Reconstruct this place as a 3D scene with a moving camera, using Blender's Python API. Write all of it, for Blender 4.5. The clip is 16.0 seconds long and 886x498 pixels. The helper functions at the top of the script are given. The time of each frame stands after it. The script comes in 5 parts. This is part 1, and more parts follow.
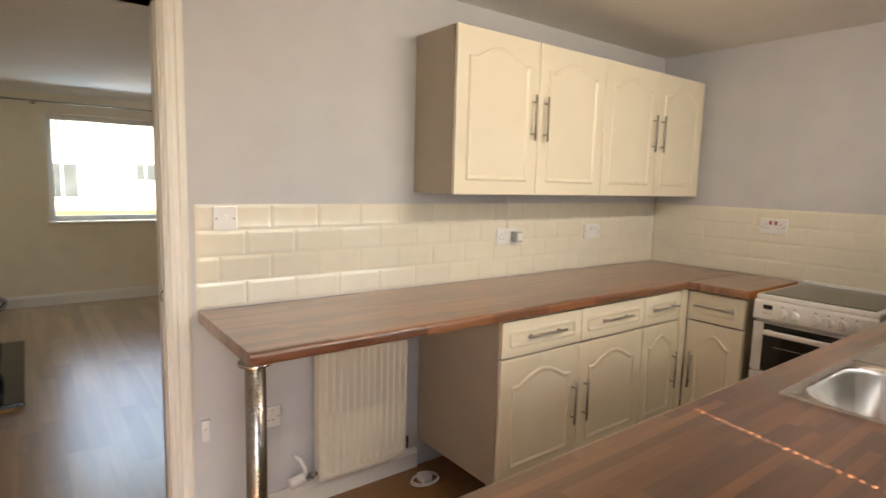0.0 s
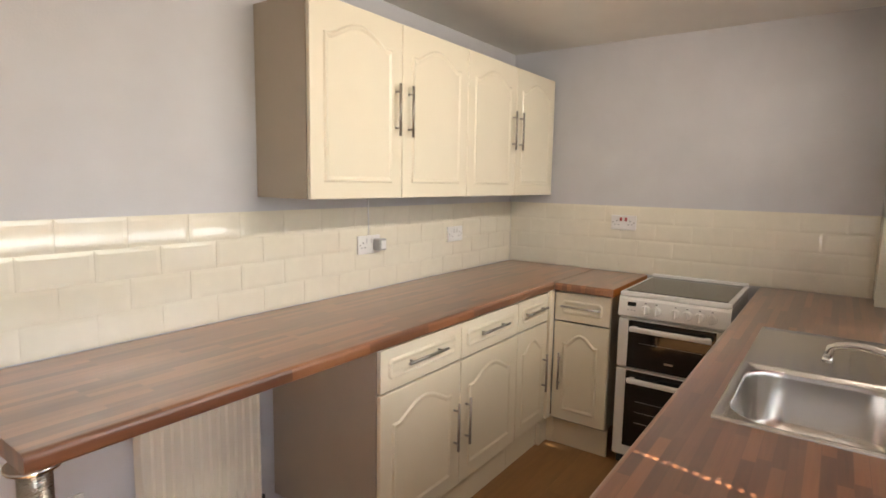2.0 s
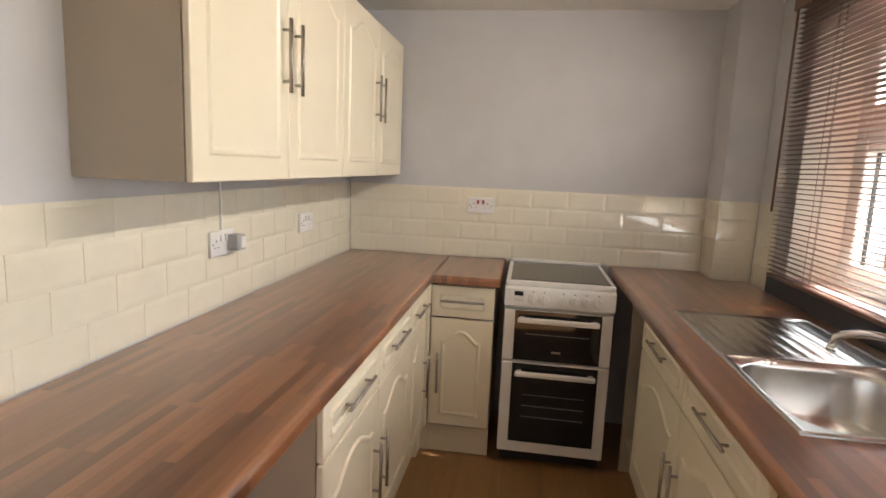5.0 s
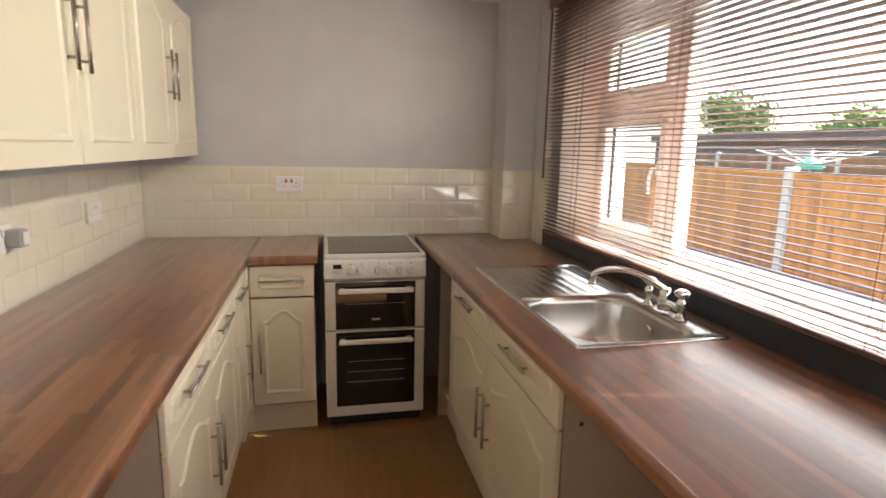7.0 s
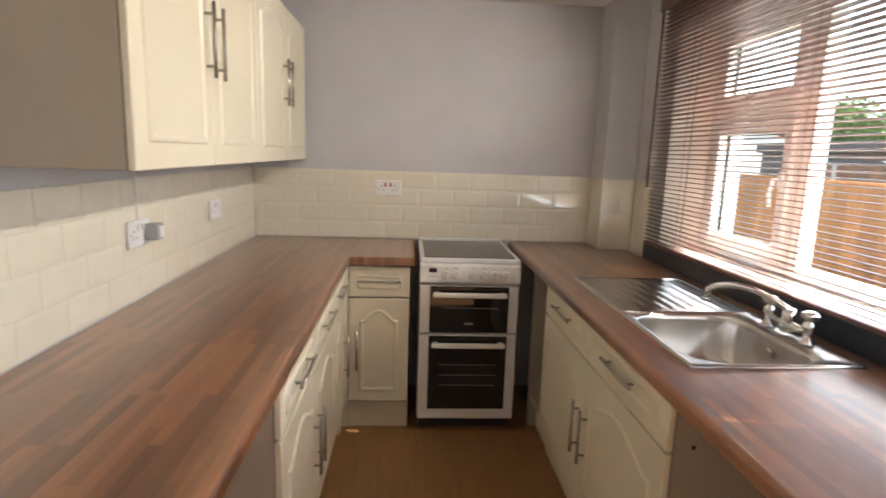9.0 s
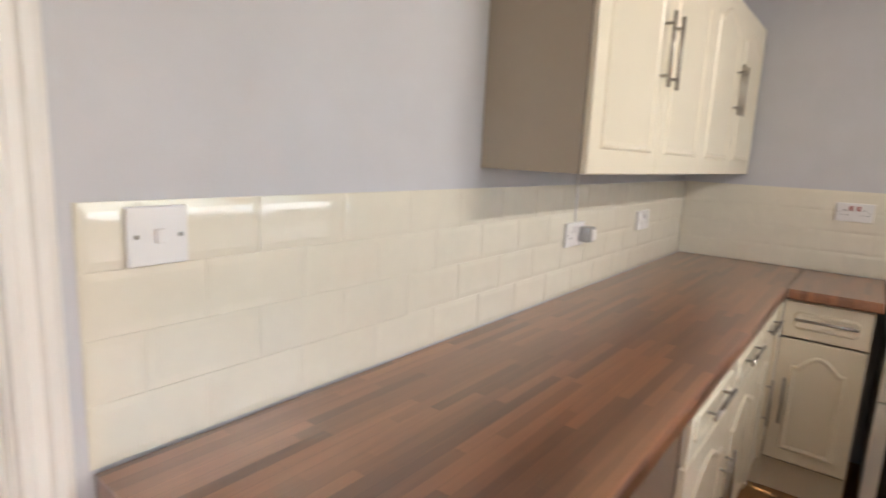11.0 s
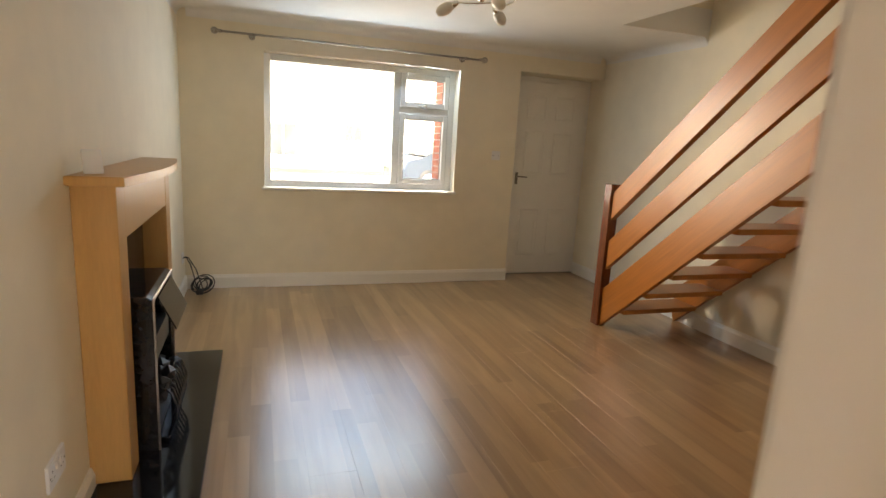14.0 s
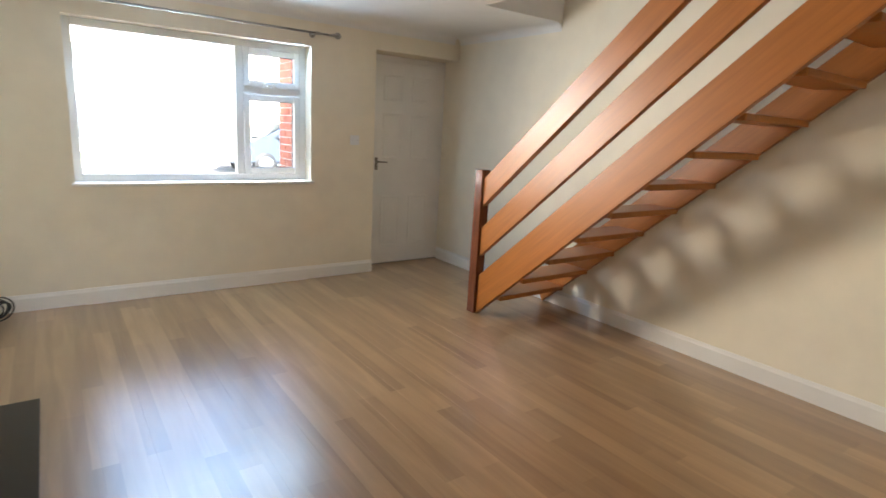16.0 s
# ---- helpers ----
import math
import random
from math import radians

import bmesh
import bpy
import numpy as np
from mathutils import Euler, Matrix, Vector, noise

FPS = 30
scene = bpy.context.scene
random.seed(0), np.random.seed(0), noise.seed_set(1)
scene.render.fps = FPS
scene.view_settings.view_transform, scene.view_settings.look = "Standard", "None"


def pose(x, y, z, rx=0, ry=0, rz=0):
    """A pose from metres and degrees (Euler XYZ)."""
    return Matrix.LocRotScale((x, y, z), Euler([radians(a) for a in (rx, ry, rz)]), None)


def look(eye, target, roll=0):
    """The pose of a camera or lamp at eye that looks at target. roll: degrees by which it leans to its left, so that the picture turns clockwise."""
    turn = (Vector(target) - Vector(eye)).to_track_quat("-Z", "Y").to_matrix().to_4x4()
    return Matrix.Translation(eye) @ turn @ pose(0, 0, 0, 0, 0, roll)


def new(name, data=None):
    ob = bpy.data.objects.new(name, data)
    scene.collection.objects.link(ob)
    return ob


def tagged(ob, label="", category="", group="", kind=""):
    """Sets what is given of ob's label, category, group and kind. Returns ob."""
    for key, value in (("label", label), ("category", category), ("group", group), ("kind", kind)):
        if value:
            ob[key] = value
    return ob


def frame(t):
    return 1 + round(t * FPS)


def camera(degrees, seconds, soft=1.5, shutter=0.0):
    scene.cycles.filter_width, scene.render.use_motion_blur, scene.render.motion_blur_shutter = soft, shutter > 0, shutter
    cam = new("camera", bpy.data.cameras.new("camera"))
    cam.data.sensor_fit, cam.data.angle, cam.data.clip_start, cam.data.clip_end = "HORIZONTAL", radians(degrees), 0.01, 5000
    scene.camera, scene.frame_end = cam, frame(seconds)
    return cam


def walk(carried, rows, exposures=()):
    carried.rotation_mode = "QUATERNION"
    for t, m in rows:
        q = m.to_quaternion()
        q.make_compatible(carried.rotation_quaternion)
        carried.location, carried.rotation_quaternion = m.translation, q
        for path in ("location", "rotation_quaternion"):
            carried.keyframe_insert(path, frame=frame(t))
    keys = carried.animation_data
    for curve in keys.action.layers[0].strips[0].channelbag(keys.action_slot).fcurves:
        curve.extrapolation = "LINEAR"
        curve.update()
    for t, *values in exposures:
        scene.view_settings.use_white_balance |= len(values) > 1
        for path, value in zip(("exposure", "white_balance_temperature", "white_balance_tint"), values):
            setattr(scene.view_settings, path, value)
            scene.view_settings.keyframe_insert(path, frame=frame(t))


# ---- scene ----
cam = camera(77.7, 16.0, shutter=0.4)
PATH = [
    (0, (-0.48, -2.13, 1.412), (0.72, -0.549, 1.166), 1.6),
    (0.5, (-0.507, -2.02, 1.417), (0.878, -0.601, 1.156), 1.0),
    (1, (-0.474, -1.961, 1.42), (1.017, -0.659, 1.139), 0.7),
    (1.5, (-0.413, -1.872, 1.423), (1.144, -0.648, 1.147), 0.5),
    (2, (-0.33, -1.786, 1.425), (1.285, -0.631, 1.183), 1.0),
    (2.5, (-0.293, -1.708, 1.423), (1.391, -0.658, 1.174), 1.2),
    (3, (-0.284, -1.579, 1.424), (1.503, -0.718, 1.166), 0.8),
    (3.2, (-0.287, -1.52, 1.425), (1.539, -0.749, 1.156), 0.8),
    (5.3, (-0.146, -1.005, 1.409), (1.817, -0.777, 1.098), 1.9),
    (5.5, (-0.147, -1.022, 1.402), (1.819, -0.847, 1.077), 1.4),
    (6, (-0.206, -1.006, 1.413), (1.761, -1.041, 1.052), 1.2),
    (6.5, (-0.236, -0.981, 1.421), (1.716, -1.219, 1.055), 1.2),
    (7, (-0.284, -0.949, 1.423), (1.637, -1.372, 1.062), 1.2),
    (7.5, (-0.287, -0.968, 1.417), (1.61, -1.488, 1.055), 1.3),
    (8, (-0.319, -0.932, 1.428), (1.571, -1.483, 1.076), 1.7),
    (8.2, (-0.317, -0.919, 1.427), (1.586, -1.422, 1.077), 1.8),
    (10.5, (-0.183, -0.859, 1.395), (1.584, 0.014, 1.055), 2.0),
    (11, (-0.267, -0.842, 1.391), (1.286, 0.371, 1.047), 2.7),
    (11.5, (-0.306, -0.738, 1.386), (1.011, 0.726, 1.034), 3.4),
    (12, (-0.368, -0.633, 1.368), (0.732, 1.004, 1.038), 3.3),
    (12.5, (-0.42, -0.5, 1.358), (0.544, 1.22, 1.026), 3.2),
    (13, (-0.431, -0.379, 1.351), (0.407, 1.404, 1.005), 3.3),
    (13.5, (-0.379, -0.214, 1.34), (0.32, 1.623, 0.969), 3.1),
    (14, (-0.345, -0.07, 1.358), (0.292, 1.785, 0.970), 3.35),
    (14.5, (-0.391, 0.077, 1.327), (0.293, 1.915, 0.933), 3.4),
    (15, (-0.457, 0.18, 1.346), (0.378, 1.953, 0.942), 3.3),
    (15.5, (-0.454, 0.231, 1.387), (0.55, 1.908, 0.967), 3.6),
    (16, (-0.428, 0.299, 1.39), (0.717, 1.882, 0.961), 3.2),
]
walk(cam, [(r[0], look(*r[1:])) for r in PATH],
     [(0.0, 2.4, 7600, 12), (3.0, 2.58, 6850, 12), (7.5, 2.5, 7100, 11), (10.5, 2.6, 6450, 12), (11.5, 2.32, 6600, 12), (13.0, 2.4, 7100, 12), (13.5, 2.7, 8000, 14), (14.0, 3.05, 8200, 14), (14.5, 3.25, 6700, 11), (16.0, 3.5, 6400, 11)])

# ---- world and sun ----
SUN_ELEV = 47.0
SUN_DIR = Vector((0.165, 1.0, 0.0)).normalized() * math.cos(radians(SUN_ELEV)) + Vector((0, 0, -math.sin(radians(SUN_ELEV))))
world = bpy.data.worlds.new("sky")
scene.world = world
world.use_nodes = True
wn = world.node_tree
sky = wn.nodes.new("ShaderNodeTexSky")
sky.sky_type = "NISHITA"
sky.sun_disc = False
sky.sun_elevation = radians(SUN_ELEV)
sky.sun_rotation = radians(180 + 9.4)
wn.links.new(sky.outputs[0], wn.nodes["Background"].inputs[0])
wn.nodes["Background"].inputs[1].default_value = 0.15
sun = new("sun", bpy.data.lights.new("sun", "SUN"))
sun.data.energy = 4.6
sun.data.angle = radians(0.5)
sun.data.color = (1.0, 0.95, 0.87)
sun.matrix_world = look((0, 0, 10), Vector((0, 0, 10)) + SUN_DIR)

# daylight through the open back doorway
door_light = new("daylight_back_doorway", bpy.data.lights.new("daylight_back_doorway", "AREA"))
door_light.data.shape = "RECTANGLE"
door_light.data.size, door_light.data.size_y = 0.74, 1.95
door_light.data.energy = 0.14
door_light.data.color = (1.0, 0.93, 0.84)
door_light.matrix_world = look((-0.505, -2.30, 1.02), (-0.505, 0.0, 0.95))


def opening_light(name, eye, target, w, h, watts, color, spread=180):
    """An area lamp added in or near a window opening, standing in for daylight."""
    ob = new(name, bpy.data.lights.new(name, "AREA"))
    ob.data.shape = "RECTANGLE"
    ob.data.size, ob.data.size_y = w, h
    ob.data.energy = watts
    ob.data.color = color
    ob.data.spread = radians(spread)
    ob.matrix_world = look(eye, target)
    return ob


# added strip between blind and ceiling, outside the opening itself
opening_light("daylight_kitchen_window", (1.30, -2.12, 2.222), (1.25, -0.6, 1.45), 1.5, 0.04, 3.7, (1.0, 0.95, 0.88), 156)
# added strip before the blind, in place of bounce off the sunlit sill
opening_light("daylight_kitchen_sill", (1.25, -2.088, 1.022), (1.25, -1.0, 1.30), 1.85, 0.045, 0.30, (0.78, 0.90, 1.0))
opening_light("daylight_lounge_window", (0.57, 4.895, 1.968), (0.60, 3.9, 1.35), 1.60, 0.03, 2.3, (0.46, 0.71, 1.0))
opening_light("daylight_lounge_sill", (0.57, 4.905, 0.897), (0.60, 3.9, 1.12), 1.60, 0.03, 0.5, (1.0, 0.95, 0.88))
# added narrow-beam strip on the left reveal to light the stair wall
opening_light("daylight_lounge_jamb", (-0.245, 4.965, 1.44), (2.94, 1.3, 1.0), 0.10, 1.0, 1.9, (1.0, 0.92, 0.78), 74)


# ---- materials ----
def material(name, color, rough=0.5, metal=0.0, var=0.08, scale=6.0, bump=0.0, bump_scale=60.0, grain=None, spec=0.5, per_object=0.0, coat=0.0, pitch=0.0):
    """Principled surface with tone variation at two scales, fine bump, optional stretched grain (axis scales, pitched about x)."""
    m = bpy.data.materials.new(name)
    m.use_nodes = True
    nt = m.node_tree
    b = nt.nodes["Principled BSDF"]
    b.inputs["Roughness"].default_value = rough
    b.inputs["Metallic"].default_value = metal
    b.inputs["Specular IOR Level"].default_value = spec
    b.inputs["Coat Weight"].default_value = coat
    b.inputs["Coat Roughness"].default_value = rough * 0.8
    geo = nt.nodes.new("ShaderNodeNewGeometry")
    src = geo.outputs["Position"]
    if grain:
        mp = nt.nodes.new("ShaderNodeMapping")
        mp.vector_type = "TEXTURE"
        mp.inputs["Scale"].default_value = [1.0 / g for g in grain]
        mp.inputs["Rotation"].default_value = (radians(pitch), 0, 0)
        nt.links.new(src, mp.inputs["Vector"])
        src = mp.outputs["Vector"]
        if per_object:
            oi = nt.nodes.new("ShaderNodeObjectInfo")
            ad = nt.nodes.new("ShaderNodeVectorMath")
            ad.operation = "MULTIPLY_ADD"
            nt.links.new(oi.outputs["Random"], ad.inputs[0])
            ad.inputs[1].default_value = (37.0, 91.0, 53.0)
            nt.links.new(src, ad.inputs[2])
            src = ad.outputs[0]
    n1 = nt.nodes.new("ShaderNodeTexNoise")
    n1.inputs["Scale"].default_value = scale
    n1.inputs["Detail"].default_value = 5
    nt.links.new(src, n1.inputs["Vector"])
    n2 = nt.nodes.new("ShaderNodeTexNoise")
    n2.inputs["Scale"].default_value = scale * 0.13 if not grain else scale * 4
    n2.inputs["Detail"].default_value = 3
    nt.links.new(src, n2.inputs["Vector"])
    mixf = nt.nodes.new("ShaderNodeMath")
    mixf.operation = "MULTIPLY_ADD"
    nt.links.new(n1.outputs["Fac"], mixf.inputs[0])
    mixf.inputs[1].default_value = 0.6
    mul2 = nt.nodes.new("ShaderNodeMath")
    mul2.operation = "MULTIPLY"
    nt.links.new(n2.outputs["Fac"], mul2.inputs[0])
    mul2.inputs[1].default_value = 0.4
    nt.links.new(mul2.outputs[0], mixf.inputs[2])
    ramp = nt.nodes.new("ShaderNodeValToRGB")
    lo = [max(0.0, c * (1 - var * 1.6)) for c in color]
    hi = [min(1.0, c * (1 + var * 1.3)) for c in color]
    ramp.color_ramp.elements[0].position, ramp.color_ramp.elements[1].position = 0.33, 0.67
    ramp.color_ramp.elements[0].color = (*lo, 1)
    ramp.color_ramp.elements[1].color = (*hi, 1)
    nt.links.new(mixf.outputs[0], ramp.inputs[0])
    out = ramp.outputs[0]
    if per_object:
        oi2 = nt.nodes.new("ShaderNodeObjectInfo")
        hsv = nt.nodes.new("ShaderNodeHueSaturation")
        mr = nt.nodes.new("ShaderNodeMapRange")
        mr.inputs["To Min"].default_value, mr.inputs["To Max"].default_value = 1 - per_object, 1 + per_object
        nt.links.new(oi2.outputs["Random"], mr.inputs["Value"])
        nt.links.new(mr.outputs[0], hsv.inputs["Value"])
        nt.links.new(out, hsv.inputs["Color"])
        out = hsv.outputs[0]
    nt.links.new(out, b.inputs["Base Color"])
    rr = nt.nodes.new("ShaderNodeMapRange")
    rr.inputs["To Min"].default_value, rr.inputs["To Max"].default_value = max(0.02, rough * 0.85), min(1.0, rough * 1.15)
    nt.links.new(n1.outputs["Fac"], rr.inputs["Value"])
    nt.links.new(rr.outputs[0], b.inputs["Roughness"])
    if bump:
        n3 = nt.nodes.new("ShaderNodeTexNoise")
        n3.inputs["Scale"].default_value = bump_scale
        n3.inputs["Detail"].default_value = 4
        nt.links.new(src, n3.inputs["Vector"])
        bp = nt.nodes.new("ShaderNodeBump")
        bp.inputs["Strength"].default_value = bump
        bp.inputs["Distance"].default_value = 0.004
        nt.links.new(n3.outputs["Fac"], bp.inputs["Height"])
        nt.links.new(bp.outputs[0], b.inputs["Normal"])
    return m


def stave_material(name, dark, light, rough, row, length, rot=0.0, bump=0.05, coat=0.0, coat_rough=0.28, coat_ior=1.5, streak=(3.0, 60.0, 60.0), stave=0.55):
    """Laminate printed with short wooden staves that run along x (or y when rot is 90)."""
    m = bpy.data.materials.new(name)
    m.use_nodes = True
    nt = m.node_tree
    b = nt.nodes["Principled BSDF"]
    b.inputs["Roughness"].default_value = rough
    b.inputs["Coat Weight"].default_value = coat
    b.inputs["Coat Roughness"].default_value = coat_rough
    b.inputs["Coat IOR"].default_value = coat_ior
    geo = nt.nodes.new("ShaderNodeNewGeometry")
    mp = nt.nodes.new("ShaderNodeMapping")
    mp.inputs["Rotation"].default_value = (0, 0, radians(rot))
    nt.links.new(geo.outputs["Position"], mp.inputs["Vector"])

    def bricks(off, sq, ln):
        t = nt.nodes.new("ShaderNodeTexBrick")
        t.offset, t.offset_frequency, t.squash = off, 2, sq
        t.squash_frequency = 3
        t.inputs["Color1"].default_value = (0, 0, 0, 1)
        t.inputs["Color2"].default_value = (1, 1, 1, 1)
        t.inputs["Mortar"].default_value = (0.35, 0.35, 0.35, 1)
        t.inputs["Scale"].default_value = 1.0
        t.inputs["Mortar Size"].default_value = 0.0006
        t.inputs["Brick Width"].default_value = ln
        t.inputs["Row Height"].default_value = row
        nt.links.new(mp.outputs[0], t.inputs["Vector"])
        return t

    b1 = bricks(0.37, 1.35, length)
    st = nt.nodes.new("ShaderNodeMapping")
    st.inputs["Scale"].default_value = streak
    nt.links.new(mp.outputs[0], st.inputs["Vector"])
    n1 = nt.nodes.new("ShaderNodeTexNoise")
    n1.inputs["Scale"].default_value = 1.6
    n1.inputs["Detail"].default_value = 6
    n1.inputs["Distortion"].default_value = 0.6
    nt.links.new(st.outputs[0], n1.inputs["Vector"])
    mx = nt.nodes.new("ShaderNodeMix")
    mx.data_type = "FLOAT"
    mx.inputs[0].default_value = stave
    nt.links.new(n1.outputs["Fac"], mx.inputs[2])
    nt.links.new(b1.outputs["Color"], mx.inputs[3])
    ramp = nt.nodes.new("ShaderNodeValToRGB")
    ramp.color_ramp.elements[0].position, ramp.color_ramp.elements[1].position = 0.12, 0.88
    ramp.color_ramp.elements[0].color = (*dark, 1)
    ramp.color_ramp.elements[1].color = (*light, 1)
    e = ramp.color_ramp.elements.new(0.5)
    e.color = (*[0.55 * a + 0.45 * c for a, c in zip(dark, light)], 1)
    nt.links.new(mx.outputs[0], ramp.inputs[0])
    nt.links.new(ramp.outputs[0], b.inputs["Base Color"])
    bp = nt.nodes.new("ShaderNodeBump")
    bp.inputs["Strength"].default_value = bump
    bp.inputs["Distance"].default_value = 0.002
    nt.links.new(n1.outputs["Fac"], bp.inputs["Height"])
    nt.links.new(bp.outputs[0], b.inputs["Normal"])
    return m


def glass_material(name):
    m = bpy.data.materials.new(name)
    m.use_nodes = True
    nt = m.node_tree
    b = nt.nodes["Principled BSDF"]
    b.inputs["Base Color"].default_value = (0.96, 0.98, 0.97, 1)
    b.inputs["Roughness"].default_value = 0.0
    b.inputs["Transmission Weight"].default_value = 1.0
    b.inputs["IOR"].default_value = 1.45
    return m


M_GREY = material("grey_wall_paint", (0.57, 0.565, 0.585), 0.75, var=0.03, bump=0.12, bump_scale=140)
M_CREAM = material("cream_wall_paint", (0.83, 0.755, 0.61), 0.75, var=0.03, bump=0.12, bump_scale=140)
M_CEIL = material("white_ceiling_paint", (0.80, 0.78, 0.74), 0.8, var=0.02, bump=0.2, bump_scale=90)
M_GLOSS = material("white_gloss_paint", (0.83, 0.80, 0.75), 0.3, var=0.02, bump=0.04, bump_scale=40)
M_UPVC = material("white_upvc", (0.82, 0.83, 0.83), 0.25, var=0.01)
M_TILE = material("cream_tile_glaze", (0.80, 0.75, 0.63), 0.06, var=0.02, bump=0.02, spec=0.95, bump_scale=25, per_object=0.01, grain=(1, 1, 1))
M_GROUT = material("pale_grout", (0.80, 0.75, 0.63), 0.8, var=0.05)
M_DOOR = material("cream_foil_door", (0.80, 0.73, 0.58), 0.32, var=0.015, bump=0.02, bump_scale=50)
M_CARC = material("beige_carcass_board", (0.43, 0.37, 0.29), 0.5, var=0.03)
M_STEEL = material("brushed_steel", (0.42, 0.39, 0.35), 0.28, metal=1.0, var=0.05, grain=(4, 80, 80))
M_CHROME = material("chrome", (0.75, 0.74, 0.72), 0.08, metal=1.0, var=0.02)
M_SINK = material("sink_steel", (0.60, 0.58, 0.55), 0.24, metal=1.0, var=0.05, grain=(3, 60, 60))
M_DARKM = material("dark_steel", (0.23, 0.20, 0.17), 0.35, metal=1.0, var=0.05)
M_TOP = stave_material("walnut_stave_laminate", (0.088, 0.028, 0.0125), (0.37, 0.148, 0.062), 0.30, 0.025, 0.31, stave=0.56, coat=1.0, coat_rough=0.33, coat_ior=1.7, streak=(3.5, 50.0, 50.0))
M_FLOOR = stave_material("oak_laminate", (0.22, 0.115, 0.047), (0.56, 0.345, 0.165), 0.30, 0.0965, 0.78, rot=90.0, bump=0.02, coat=1.0, coat_rough=0.27, coat_ior=1.65, streak=(0.8, 9.0, 9.0), stave=0.33)
M_KFLOOR = material("oak_vinyl", (0.31, 0.16, 0.062), 0.35, var=0.10, scale=1.4, bump=0.02, grain=(1.0, 8, 8), per_object=0.06, bump_scale=20)
M_SUB = material("subfloor", (0.18, 0.11, 0.06), 0.8)
M_MAHOG = material("mahogany_varnish", (0.40, 0.135, 0.022), 0.36, var=0.09, scale=1.6, bump=0.008, grain=(14, 0.7, 12), bump_scale=20, pitch=-40.5)
M_MAHOGD = material("dark_mahogany", (0.155, 0.042, 0.016), 0.25, var=0.25, scale=2.2, bump=0.03, grain=(20, 20, 2), bump_scale=20, coat=0.3)
M_OAK = material("light_oak_veneer", (0.55, 0.295, 0.095), 0.35, var=0.045, scale=1.8, bump=0.01, grain=(18, 18, 2), bump_scale=20)
M_BLACK = material("black_granite", (0.014, 0.014, 0.016), 0.10, var=0.4, scale=40)
M_BLACKM = material("black_metal", (0.02, 0.02, 0.022), 0.4, var=0.2)
M_SMOKE = material("black_chrome", (0.10, 0.105, 0.12), 0.14, metal=1.0, var=0.1)
M_BGLASS = material("black_glass", (0.012, 0.012, 0.013), 0.05, var=0.1)
M_HOB = material("ceramic_hob_glass", (0.06, 0.056, 0.05), 0.12, var=0.2)
M_ENAMEL = material("white_enamel", (0.80, 0.79, 0.77), 0.18, var=0.01)
M_PLASTIC = material("white_plastic", (0.80, 0.79, 0.78), 0.3, var=0.01)
M_PLGREY = material("grey_plastic", (0.42, 0.42, 0.42), 0.4, var=0.03)
M_RED = material("red_plastic", (0.35, 0.03, 0.03), 0.4)
M_RUBBER = material("black_rubber", (0.02, 0.02, 0.02), 0.6)
M_RAD = material("cream_radiator_enamel", (0.78, 0.73, 0.62), 0.3, var=0.02)
M_FARGLASS = material("curtained_window_glass", (0.09, 0.10, 0.105), 0.15, var=0.3, scale=1.5)
M_NAVY = material("dark_slate_laminate", (0.026, 0.033, 0.05), 0.3, var=0.15)
M_BLIND = material("mahogany_slat", (0.17, 0.08, 0.058), 0.3, var=0.15, scale=3, grain=(2, 30, 30))
M_CORD = material("brown_cord", (0.10, 0.05, 0.035), 0.8)
M_GLASS = glass_material("clear_glass")
M_FROST = material("frosted_glass", (0.78, 0.74, 0.66), 0.35, var=0.03)
M_FENCE = material("orange_fence_board", (0.44, 0.18, 0.055), 0.8, var=0.3, scale=2, grain=(8, 8, 1), per_object=0.18, bump=0.2)
M_FENCE2 = material("weathered_fence_board", (0.20, 0.10, 0.055), 0.85, var=0.3, scale=2, grain=(8, 8, 1), per_object=0.2, bump=0.2)
M_CONC = material("concrete", (0.50, 0.48, 0.44), 0.85, var=0.12, bump=0.2)
M_GRASS = material("lawn", (0.10, 0.13, 0.04), 0.9, var=0.35, scale=3)
M_ROAD = material("asphalt", (0.06, 0.06, 0.06), 0.9, var=0.2)
M_PAVE = material("paving", (0.36, 0.34, 0.31), 0.85, var=0.15)
M_RENDER = material("cream_house_render", (0.74, 0.71, 0.64), 0.85, var=0.05)
M_ROOF = material("brown_roof_tile", (0.16, 0.09, 0.065), 0.8, var=0.25)
M_BRICK = material("red_brick", (0.36, 0.10, 0.055), 0.85, var=0.2, scale=14, bump=0.3, per_object=0.15, grain=(1, 1, 1))
M_MORTAR = material("mortar", (0.45, 0.41, 0.36), 0.9, var=0.1)
M_LEAF = material("leaf", (0.12, 0.19, 0.04), 0.7, var=0.4, scale=4)
M_BARK = material("bark", (0.10, 0.07, 0.05), 0.9, var=0.3, bump=0.4)
M_SHED = material("dark_felt_roof", (0.09, 0.075, 0.07), 0.9, var=0.2)
M_CARP = material("grey_car_paint", (0.07, 0.09, 0.12), 0.2, metal=0.3, var=0.05, coat=0.5)
M_CARG = material("car_glass", (0.03, 0.035, 0.04), 0.06)
M_TEAL = material("teal_plastic", (0.05, 0.40, 0.42), 0.4)


